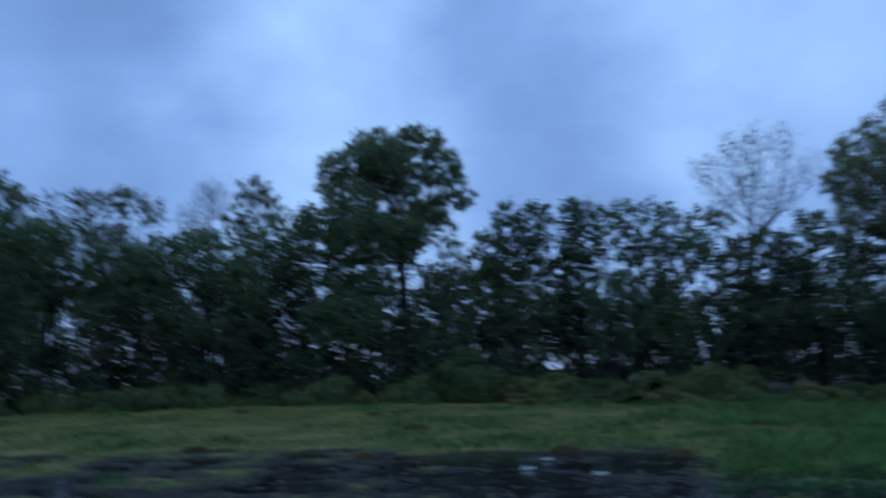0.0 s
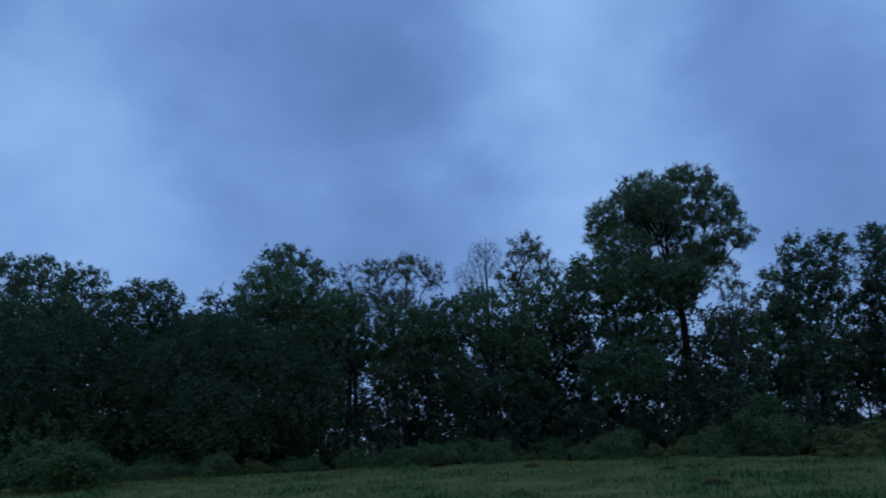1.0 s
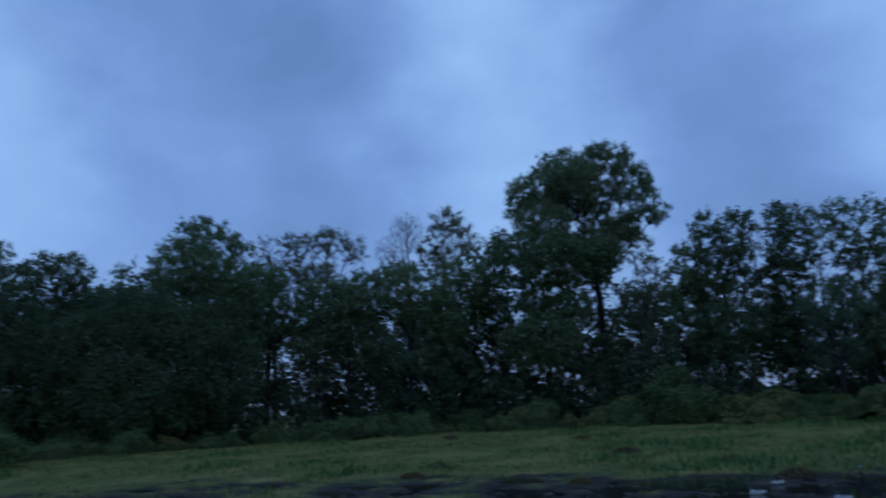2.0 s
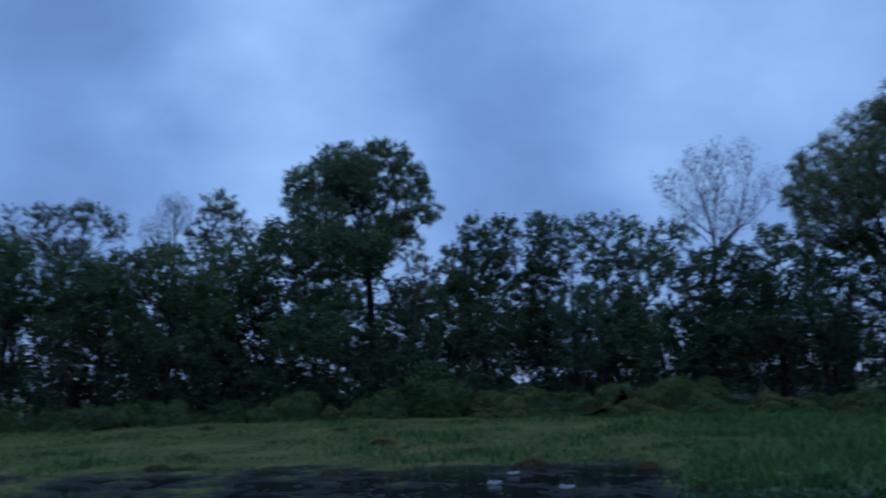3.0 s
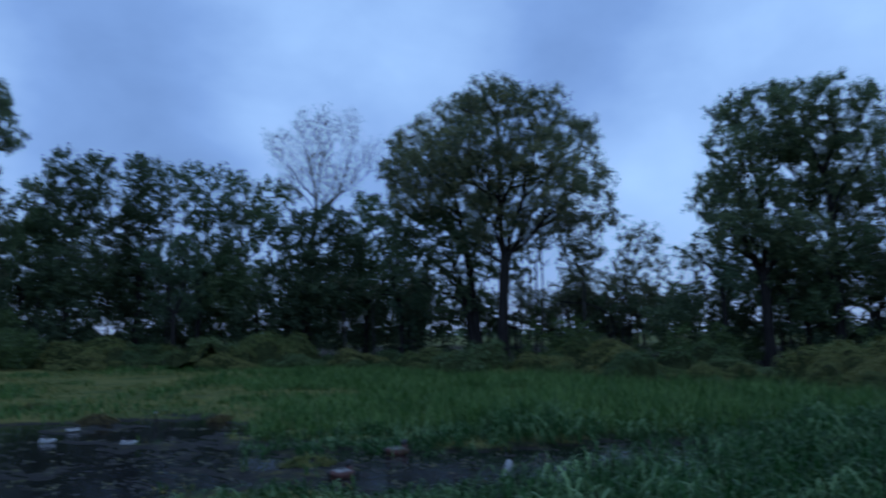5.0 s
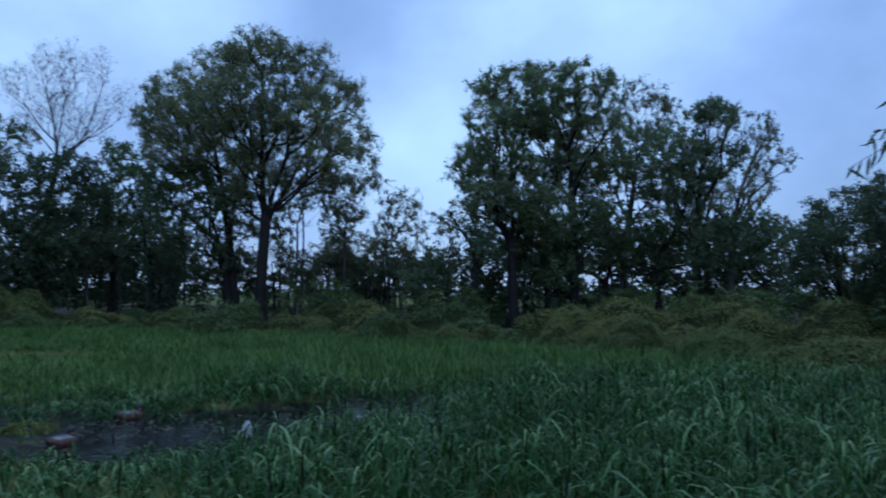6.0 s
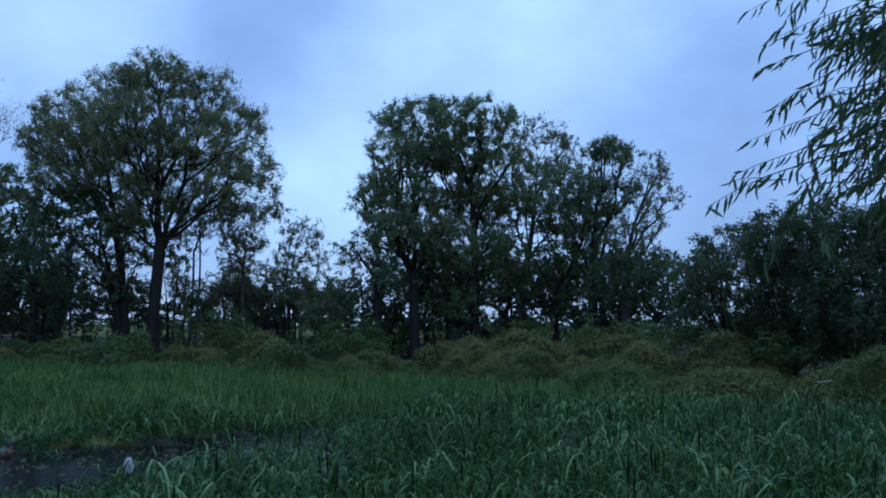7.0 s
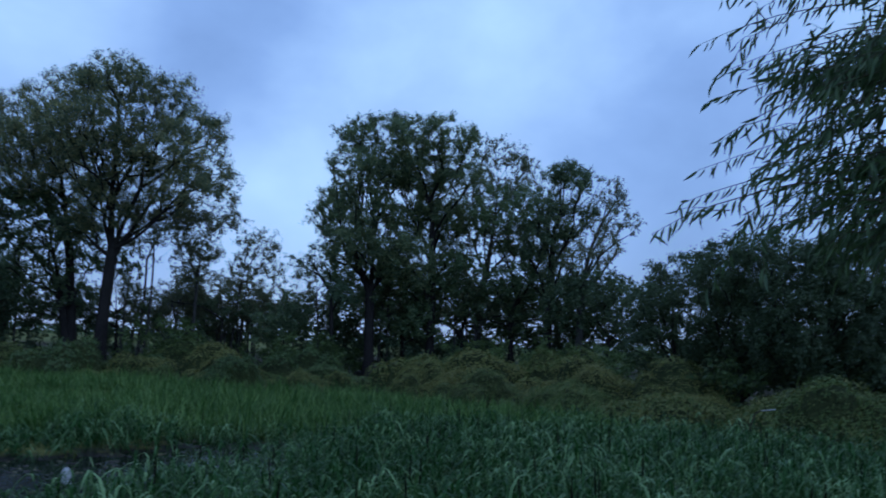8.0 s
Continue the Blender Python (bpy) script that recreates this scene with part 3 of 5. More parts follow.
tree("sparse", -24.6, 59.0, 0.2, 1.9, 8.9, [(-1.1, -0.7, 14.2, 1.4, 1.3), (0.7, 1.8, 15.0, 1.8, 1.2), (2.5, 2.3, 14.2, 1.2, 1.2), (0.2, -1.3, 12.0, 2.2, 1.3), (-1.5, -1.9, 11.4, 1.4, 1.7)])
tree("round", -26.4, 53.7, 0.18, 1.0, 0, [(0.1, -1.0, 9.7, 3.0, 2.3), (0.8, 2.0, 8.0, 3.0, 1.9), (4.2, 1.7, 9.2, 2.7, 1.9)])
tree("dark", -20.6, 55.1, 0.16, 0.8, 0, [(0.0, 0.4, 7.5, 2.7, 1.6), (-2.2, -1.6, 5.9, 1.9, 1.2), (1.6, 0.6, 5.4, 2.4, 1.2)])
tree("bare", -18.3, 64.3, 0.18, 1.0, 11.6, [(-0.2, -0.1, 16.0, 1.5, 1.8), (-1.5, -0.5, 14.2, 1.4, 1.6)])
tree("sparse", -16.2, 61.8, 0.2, 2.4, 10.2, [(1.6, 0.7, 15.8, 1.5, 1.4), (3.1, 1.0, 14.3, 1.3, 1.4), (0.6, 1.5, 13.7, 1.8, 1.6)])
tree("round", -16.2, 55.5, 0.2, 1.1, 0, [(-0.5, 0.5, 10.0, 2.9, 1.8), (-3.3, 0.4, 9.5, 2.9, 2.0), (1.4, 1.6, 8.8, 3.3, 2.2), (3.8, 2.6, 10.1, 2.5, 2.4), (2.4, 1.2, 7.1, 2.6, 1.4)])
tree("dark", -11.2, 57.8, 0.16, 0.9, 0, [(-3.7, -2.0, 4.7, 2.9, 1.0), (0.9, 1.3, 11.9, 1.7, 1.6), (0.3, 1.6, 9.1, 1.5, 1.6), (-7.1, -0.5, 4.2, 1.9, 1.2)])
tree("poplar", -2.9, 60.8, 0.28, 1.25, 9.7, [(-2.3, 0.3, 18.8, 2.1, 1.4), (1.1, 1.4, 19.4, 2.2, 1.3), (-4.1, -2.2, 16.5, 2.0, 1.4), (-1.1, 2.1, 16.8, 2.9, 1.8), (2.8, 0.5, 17.1, 1.8, 1.7), (3.8, -1.3, 14.7, 1.6, 1.2), (-3.5, -3.1, 14.1, 2.1, 1.3), (1.0, 2.3, 14.5, 2.1, 0.9), (-5.7, 2.6, 16.5, 1.3, 1.1), (-1.2, -2.7, 17.1, 2.1, 1.6), (-2.3, 1.8, 13.3, 1.9, 1.3), (1.7, -0.5, 13.3, 1.7, 1.2), (-0.1, -2.2, 11.5, 1.9, 1.4)])
tree("round", -6.7, 56.4, 0.2, 1.4, 0, [(-0.8, -0.8, 11.0, 2.7, 1.9), (1.2, 1.0, 11.1, 3.3, 2.0), (3.3, 1.5, 11.4, 2.3, 1.9), (-1.6, -1.7, 11.6, 1.9, 1.6), (0.6, 0.4, 8.1, 2.6, 2.0), (-0.2, -1.5, 5.3, 2.8, 1.8)])
tree("sparse", -0.1, 58.9, 0.1, 1.6, 0, [(0.2, 0.7, 11.6, 1.2, 1.5), (0.9, -0.5, 9.4, 1.4, 1.8), (-0.6, 1.2, 8.0, 1.0, 2.0)])
tree("dark", -4.5, 57.7, 0.14, 0.9, 0, [(-0.3, 1.5, 4.8, 2.4, 1.6), (-4.3, -0.5, 7.0, 1.4, 2.4), (3.2, 1.8, 5.1, 1.9, 1.8)])
tree("round", 2.3, 58.8, 0.16, 1.22, 0, [(0.5, -0.6, 10.1, 1.3, 1.5), (0.7, -1.4, 7.6, 1.7, 2.0), (1.2, 0.3, 5.2, 2.1, 2.0)])
tree("dark", 4.9, 56.7, 0.22, 1.4, 0, [(-0.4, -1.5, 12.0, 1.3, 1.0), (1.5, -1.1, 12.2, 1.2, 1.1), (0.4, -0.3, 10.7, 1.9, 1.6), (0.1, 0.3, 8.4, 2.3, 2.0), (0.3, -1.1, 5.3, 2.5, 2.0)])
tree("dark", 9.3, 57.1, 0.22, 1.4, 0, [(0.0, -1.5, 12.1, 1.5, 1.1), (1.7, 0.9, 12.6, 1.0, 1.0), (0.5, -0.7, 10.4, 1.8, 1.6), (-0.0, 1.5, 8.3, 1.9, 1.8), (0.2, 1.2, 5.2, 2.3, 2.2)])
tree("round", 12.6, 54.4, 0.18, 1.22, 0, [(-0.2, -0.4, 11.5, 1.5, 1.1), (1.9, -0.6, 11.5, 1.5, 1.0), (0.7, -0.1, 9.9, 1.9, 1.1), (0.5, 0.4, 7.8, 2.0, 1.5), (1.3, 0.0, 5.3, 2.0, 1.9)])
tree("willow", 10.2, 49.9, 0.16, 1.0, 0, [(-0.2, 0.2, 6.1, 1.6, 1.5), (0.9, 0.2, 5.0, 1.4, 1.7), (0.3, 1.4, 3.3, 1.6, 1.0)])
tree("round", 16.8, 54.3, 0.18, 1.22, 0, [(0.6, -0.2, 11.0, 1.4, 1.0), (-0.5, -0.1, 9.1, 1.6, 1.4), (-1.3, 1.1, 6.5, 1.6, 2.0), (-1.9, -0.3, 4.1, 2.5, 1.8)])
tree("sparse", 3.5, 57.8, 0.08, 1.3, 0, [(0.1, -0.1, 10.7, 1.0, 1.4), (-0.1, 0.3, 8.5, 1.0, 1.4)])
tree("sparse", 7.6, 58.4, 0.08, 1.3, 0, [(0.1, 0.1, 11.4, 1.1, 1.5), (0.4, 0.1, 8.9, 1.2, 1.6), (-0.5, -1.5, 6.7, 1.0, 1.4)])
tree("sparse", 11.3, 57.8, 0.08, 1.3, 0, [(0.6, -0.2, 10.7, 1.1, 1.5), (0.3, -0.0, 8.4, 1.2, 1.6)])
tree("sparse", 15.5, 55.8, 0.08, 1.3, 0, [(0.1, -1.6, 10.4, 1.0, 1.2), (0.1, 0.4, 8.9, 1.2, 1.6), (3.4, -0.6, 11.2, 1.0, 1.0)])
tree("bare", 19.8, 52.2, 0.19, 1.0, 9.1, [(0.0, -1.9, 15.3, 1.1, 1.7), (-0.6, 0.8, 15.3, 1.0, 1.8), (2.1, -1.0, 15.3, 1.0, 1.8), (3.5, -0.7, 13.9, 1.0, 1.5), (-2.4, 0.2, 13.9, 1.0, 1.5), (0.3, 0.8, 13.6, 1.6, 1.7), (2.2, 0.1, 12.5, 1.2, 1.5), (-2.1, -1.3, 11.7, 1.0, 1.1), (0.1, -1.9, 10.8, 1.0, 1.3), (4.4, -1.1, 14.3, 0.5, 1.1), (-2.5, 2.8, 15.2, 0.5, 1.0)])
tree("dark", 18.3, 50.7, 0.2, 1.28, 0, [(-0.9, -0.5, 8.1, 1.7, 1.4), (1.4, -0.7, 8.8, 1.9, 1.1), (2.1, -0.5, 6.8, 1.9, 1.9), (-0.6, -0.4, 5.6, 2.1, 1.9), (1.1, -0.9, 4.0, 2.7, 1.7)])
tree("round", 22.9, 50.9, 0.18, 0.85, 0, [(-0.0, -0.6, 10.0, 1.4, 0.9), (1.1, -1.0, 9.2, 1.5, 1.2), (0.2, 0.2, 7.5, 1.7, 1.5), (1.2, -1.3, 6.4, 1.6, 1.5), (-0.3, -0.3, 4.5, 1.6, 1.5)])
tree("willow", 24.6, 47.9, 0.14, 0.9, 0, [(0.4, 0.8, 4.7, 1.7, 1.5), (-0.1, -1.6, 3.2, 1.9, 1.1), (1.7, -0.7, 5.6, 1.1, 1.5)])
tree("cottonwood", 26.0, 39.0, 0.34, 1.15, 5.5, [(-0.8, 2.7, 15.0, 1.6, 1.1), (-0.9, -1.2, 14.7, 2.2, 1.0), (0.6, -3.1, 13.9, 1.6, 1.2), (4.9, -0.5, 13.5, 1.7, 1.3), (-1.9, -1.3, 11.8, 2.5, 1.7), (0.2, -3.2, 11.0, 2.6, 1.5), (3.3, -3.1, 10.5, 1.7, 1.1), (1.4, 1.0, 9.5, 1.9, 1.0), (1.0, -4.6, 8.8, 1.7, 0.9), (-1.7, -0.6, 9.7, 1.5, 1.2), (-1.1, -0.9, 7.8, 1.5, 0.9), (2.7, 1.4, 8.2, 1.2, 0.8), (-1.5, 0.4, 6.9, 1.0, 0.7)])
tree("cottonwood", 26.6, 42.2, 0.26, 1.0, 6.2, [(-2.3, 3.8, 13.7, 1.8, 1.2), (-3.0, -0.5, 13.7, 1.5, 1.2), (-3.3, 0.8, 11.2, 2.7, 1.4), (-3.8, 3.1, 11.8, 1.2, 1.3), (-0.3, 2.9, 12.2, 1.7, 1.6), (-1.1, 0.3, 9.5, 2.1, 1.2), (-4.0, 0.4, 9.3, 2.1, 1.0)])
tree("dark", 26.3, 42.3, 0.24, 0.7, 0, [(-1.6, 1.0, 7.2, 3.3, 1.7), (-3.5, 0.8, 7.6, 2.1, 1.4), (0.1, 1.1, 5.9, 2.3, 1.9), (-0.6, 1.6, 3.8, 2.5, 1.7), (-3.9, 1.0, 5.6, 1.6, 1.5)])
tree("round", 23.8, 47.1, 0.18, 0.45, 0, [(-1.8, 0.1, 9.0, 1.7, 1.5), (-0.1, 1.1, 6.6, 2.0, 1.6), (-1.0, 1.0, 4.9, 1.7, 1.5), (0.8, 0.7, 4.3, 1.7, 1.5)])
tree("sparse", 29.8, 41.2, 0.075, 0.9, 0, [(0.8, -0.7, 7.8, 1.3, 1.2), (0.1, -0.4, 6.2, 0.9, 1.0)])
tree("sparse", 31.0, 37.8, 0.1, 2.4, 0, [(0.3, 0.2, 5.4, 1.2, 0.9), (-0.9, 0.0, 6.2, 1.0, 0.8), (-0.6, -0.4, 7.9, 1.6, 1.0), (1.6, -0.1, 8.5, 1.2, 0.9), (-0.3, -0.7, 6.6, 1.3, 0.9)])
tree("sparse", 33.9, 37.9, 0.08, 2.4, 0, [(-0.4, 0.3, 4.4, 1.0, 0.8), (0.5, -1.2, 7.3, 1.2, 1.0), (1.1, -1.4, 6.2, 1.0, 1.3), (0.2, -0.5, 5.5, 1.0, 1.3)])
tree("dark", 32.6, 32.3, 0.05, 1.1, 0, [(-0.2, -0.2, 3.6, 1.2, 0.8), (1.3, 0.6, 2.7, 1.2, 0.9), (-1.3, -0.2, 2.4, 1.5, 0.8)])
tree("dark", 32.7, 37.7, 0.05, 0.8, 0, [(-0.0, -0.4, 3.4, 1.3, 0.8), (-0.4, 0.7, 2.6, 1.2, 0.7)])
tree("willow", 34.4, 30.4, 0.13, 0.9, 0, [(-0.2, 2.0, 6.3, 1.2, 0.8), (0.8, 1.5, 6.0, 1.2, 0.8), (-0.1, -0.2, 4.6, 1.0, 0.9)])
tree("poplar", 36.5, 29.4, 0.3, 1.35, 4.7, [(0.8, 2.4, 14.2, 1.5, 1.0), (2.0, 0.8, 14.5, 1.5, 1.0), (-2.0, 0.3, 11.3, 1.3, 1.2), (1.0, 0.6, 11.9, 1.9, 1.4), (-0.2, 2.7, 9.9, 1.4, 1.1), (-1.3, 2.7, 8.7, 1.1, 0.8), (-0.3, 0.5, 9.0, 2.2, 1.5), (-1.5, 0.3, 7.1, 2.2, 1.1), (-0.1, -1.1, 6.6, 1.5, 1.5)])
tree("poplar", 39.4, 27.3, 0.28, 1.25, 5.1, [(-1.9, 0.4, 13.9, 1.4, 1.0), (-1.4, -1.7, 13.7, 1.7, 1.0), (-0.1, 0.9, 11.9, 2.3, 1.6), (-0.1, -1.6, 11.7, 1.5, 1.6), (1.2, 0.9, 9.4, 2.3, 1.5), (-2.5, -0.2, 6.3, 1.5, 1.5), (2.0, 0.5, 6.7, 1.5, 1.5)])
tree("sparse", 43.4, 26.6, 0.24, 2.0, 5.7, [(0.9, -0.2, 14.0, 1.6, 1.0), (2.3, -1.2, 13.8, 1.4, 1.1), (1.4, 0.2, 11.6, 1.8, 1.7), (2.3, -1.4, 11.6, 1.6, 1.6), (0.3, -0.0, 8.9, 1.6, 1.3), (-0.4, -2.5, 8.0, 1.6, 1.3)])
tree("poplar", 41.9, 21.1, 0.26, 1.25, 4.4, [(1.1, -0.4, 11.6, 1.5, 0.9), (-0.1, -2.3, 11.3, 1.0, 0.8), (-0.6, -0.1, 8.8, 1.5, 1.5), (0.9, -0.8, 9.3, 1.5, 1.2), (-0.0, 0.3, 7.0, 1.7, 1.2), (-0.1, -0.4, 5.5, 1.5, 1.1)])
tree("sparse", 41.6, 19.3, 0.22, 1.8, 5.0, [(2.0, -1.1, 10.5, 1.2, 1.2), (1.2, -1.8, 8.8, 1.2, 1.1), (-0.0, -1.2, 7.3, 1.3, 1.0), (-0.5, -0.7, 6.3, 1.1, 0.9)])
tree("dark", 41.3, 26.1, 0.2, 0.9, 0, [(-0.6, 3.0, 4.6, 2.4, 1.5), (-0.1, -0.0, 4.2, 2.0, 1.5), (2.1, -1.8, 4.4, 2.0, 1.5), (1.5, -3.5, 3.2, 1.6, 1.0), (-3.5, 3.4, 3.8, 1.6, 1.7)])
tree("dark", 42.3, 17.6, 0.12, 0.8, 0, [(-0.7, 1.9, 3.7, 1.9, 1.3), (1.7, -1.6, 4.4, 1.9, 1.3), (-1.3, 0.3, 4.7, 2.3, 1.4), (1.2, -0.5, 4.7, 1.9, 1.1), (1.5, -0.1, 3.2, 2.3, 1.3)])
tree("thicket", 0.9, 46.9, 0.08, 3.6, 0, [(-0.0, 1.0, 1.7, 1.3, 1.3), (-0.9, 1.0, 1.0, 1.1, 0.9), (0.8, -1.6, 1.0, 1.1, 0.9), (1.3, 0.6, 0.8, 0.9, 0.7)])
tree("thicket", -29.7, 30.8, 0.08, 3.6, 0, [(-0.6, -0.0, 1.0, 1.4, 1.1), (-0.3, 1.3, 1.0, 1.4, 1.1), (0.6, -0.6, 1.3, 1.2, 0.9), (1.5, 0.6, 0.7, 1.0, 0.7), (-1.7, -0.9, 0.7, 1.0, 0.7)])
tree("dark", 29.6, 42.6, 0.1, 0.55, 0, [(-0.3, -0.7, 5.1, 1.5, 1.4), (0.3, -1.1, 3.1, 1.5, 1.1), (-1.9, 1.3, 3.0, 1.7, 1.4)])
tree("round", 39.2, 29.2, 0.18, 0.85, 0, [(-0.6, 0.4, 5.2, 1.8, 1.7), (-1.9, 2.2, 5.3, 1.8, 1.5), (0.9, 0.3, 8.7, 1.6, 1.5), (0.5, -3.5, 5.4, 1.8, 1.7), (-0.4, -1.9, 3.1, 2.0, 1.0)])
tree("round", 42.7, 23.8, 0.18, 0.65, 0, [(-1.4, 0.1, 6.1, 1.8, 1.3), (-0.7, -1.3, 6.1, 1.6, 1.5), (0.2, -3.4, 4.4, 1.6, 1.3), (-0.1, 3.2, 9.8, 1.6, 1.3), (0.6, 1.3, 3.6, 1.6, 1.2), (-1.6, 0.2, 9.7, 2.0, 1.7), (0.3, -0.5, 8.4, 1.8, 1.5), (0.1, -1.3, 10.1, 1.1, 1.3)])
tree("sparse", 28.3, 38.6, 0.06, 2.8, 0, [(0.4, -1.1, 8.0, 1.6, 1.1), (-0.7, -0.1, 7.3, 1.3, 1.3), (3.2, -2.0, 9.6, 1.3, 0.8)])
tree("near_thicket", 30.3, 9.7, 0.2, 1.0, 0, [(0.2, 0.2, 4.8, 1.1, 0.8), (-0.4, -0.2, 3.3, 1.9, 1.5), (-1.2, 0.4, 2.1, 1.3, 0.8), (-0.3, -0.9, 2.0, 1.3, 0.8)])
tree("near_thicket", 28.9, 7.5, 0.2, 1.0, 0, [(-1.2, -0.1, 4.7, 1.5, 0.9), (0.3, -0.3, 3.1, 2.0, 1.5), (0.7, 0.2, 1.8, 1.4, 0.8), (-0.1, -1.4, 1.8, 1.4, 0.8)])
tree("near_thicket", 28.3, 5.3, 0.2, 1.0, 0, [(-1.4, 0.3, 4.5, 1.7, 1.1), (-1.0, -0.5, 3.1, 2.2, 1.6), (-0.3, -0.4, 1.8, 1.6, 0.9)])
tree("near_thicket", 27.6, 3.2, 0.2, 1.0, 0, [(0.3, 0.5, 4.6, 1.7, 1.3), (0.9, -0.3, 3.1, 2.1, 1.5), (-0.4, 0.1, 1.8, 1.7, 0.8)])



def second_row():
    """Lower, darker trees that stand behind the first row and close most of it."""
    rng = np.random.default_rng(77)
    for low, high, step, tall, far in ((14, 50, 2.1, 11.0, 70), (-27.5, -19, 2.2, 8.0, 64), (-19, -3, 2.2, 7.8, 64), (-3, 14, 2.0, 9.4, 64), (-67, -46.5, 2.0, 6.5, 53), (-46, -36, 2.6, 2.6, 56)):
        turn = low + step / 2
        while turn < high:
            a, r = radians(turn + rng.uniform(-0.6, 0.6)), far + rng.uniform(-2.5, 2.5)
            h = tall * rng.uniform(0.75, 1.1)
            lobes = []
            for k in range(5 if h > 5 else 4):
                size = h * rng.uniform(0.2, 0.28)
                lobes.append((round(rng.uniform(-0.22, 0.22) * h, 1), round(rng.uniform(-0.2, 0.2) * h, 1), h * (0.22 + 0.17 * k) if h > 5 else h * (0.25 + 0.18 * k), size, size * 0.9))
            tree("back", -math.sin(a) * r, math.cos(a) * r, 0.11, 0.9, 0, lobes)
            turn += step * rng.uniform(0.8, 1.2)


second_row()


def understory():
    """Dark low bushes under the trees, canopy shade put into the taller rows' leaf colour, with a gap left here and
    there.
    """
    rng = np.random.default_rng(79)
    for low, high, far, tall in ((-36, 12, 55, 3.8), (12, 26, 58, 3.5), (26, 52, 56, 3.4), (-69, -47, 43, 2.2), (-47, -36, 45, 2.1), (-84, -66, 33, 1.9), (-88, -68, 27, 2.0), (-30, 14, 61, 5.6), (14, 30, 66, 5.0), (-67, -47, 50, 3.4), (-50, -33, 48, 1.2)):
        turn = low
        while turn < high:
            a, r = radians(turn), far + rng.uniform(-2, 2)
            h = tall * rng.uniform(0.6, 1.25)
            if rng.uniform() > 0.22:
                w = 1.2 if tall > 3 else 1.0
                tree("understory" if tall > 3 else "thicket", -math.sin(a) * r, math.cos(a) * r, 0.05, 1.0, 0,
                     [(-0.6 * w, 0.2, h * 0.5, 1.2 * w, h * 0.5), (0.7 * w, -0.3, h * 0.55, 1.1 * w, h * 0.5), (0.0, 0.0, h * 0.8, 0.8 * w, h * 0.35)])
            turn += math.degrees(rng.uniform(1.7, 2.6) * max(1.0, tall / 3.2) / far)


understory()


def saplings():
    """Thin young trees in the gap beside the cottonwood and under the tall group."""
    rng = np.random.default_rng(78)
    for low, high, many, tall, far in ((-46, -34, 40, 5.8, 52), (-67, -47, 16, 7.5, 50), (-33, -22, 8, 6.0, 55), (-2, 3, 7, 7.0, 60), (8, 24, 9, 6.5, 62)):
        for _ in range(many):
            a, r = radians(rng.uniform(low, high)), far + rng.uniform(-3, 3)
            h = tall * rng.uniform(0.6, 1.15)
            lobes = [(rng.uniform(-0.6, 0.6), rng.uniform(-0.6, 0.6), h * k, h * rng.uniform(0.09, 0.15), h * rng.uniform(0.09, 0.14)) for k in (0.55, 0.7, 0.85)]
            tree("sparse", -math.sin(a) * r, math.cos(a) * r, rng.uniform(0.05, 0.085), 1.5, h * 0.4, lobes)


saplings()


def dead_snag(x, y, z, dx, dy, dz):
    """A dead limb that leans across the gap between the young trees, with broken side branches."""
    rng = np.random.default_rng(80)
    a, b = np.array([0.0, 0.0, -z]), np.array([dx, dy, dz])
    pts = [a, np.array([0.0, 0.0, 0.0])] + [b * u + np.array([0, 0, 0.25 * math.sin(u * 5)]) for u in np.linspace(0.12, 1, 9)]
    pts = np.array(pts)
    rad = np.linspace(0.055, 0.02, len(pts))
    p, q, ra, rb = list(pts[:-1]), list(pts[1:]), list(rad[:-1]), list(rad[1:])
    for i in range(3, len(pts) - 1):
        at, way = pts[i], unit(rng.normal(size=3) + np.array([0, 0, 0.6]))
        for k in range(3):
            p.append(at)
            at = at + way * rng.uniform(0.2, 0.4)
            q.append(at)
            ra.append(0.028 - 0.008 * k)
            rb.append(0.020 - 0.008 * k)
            way = unit(way + rng.normal(0, 0.35, 3))
    v, f = tubes(np.array(p), np.array(q), np.array(ra), np.array(rb))
    ob = new("dead_limb", mesh_of("dead_limb", v, [f], BARK))
    ob.location = (x, y, z)
    tagged(ob, "dead bare limb leaning among the young trees", "branch")


dead_snag(32.2, 36.8, 2.8, -2.3, 2.6, 1.4)

# ---------------------------------------------------------------- vine-covered brush along the wood


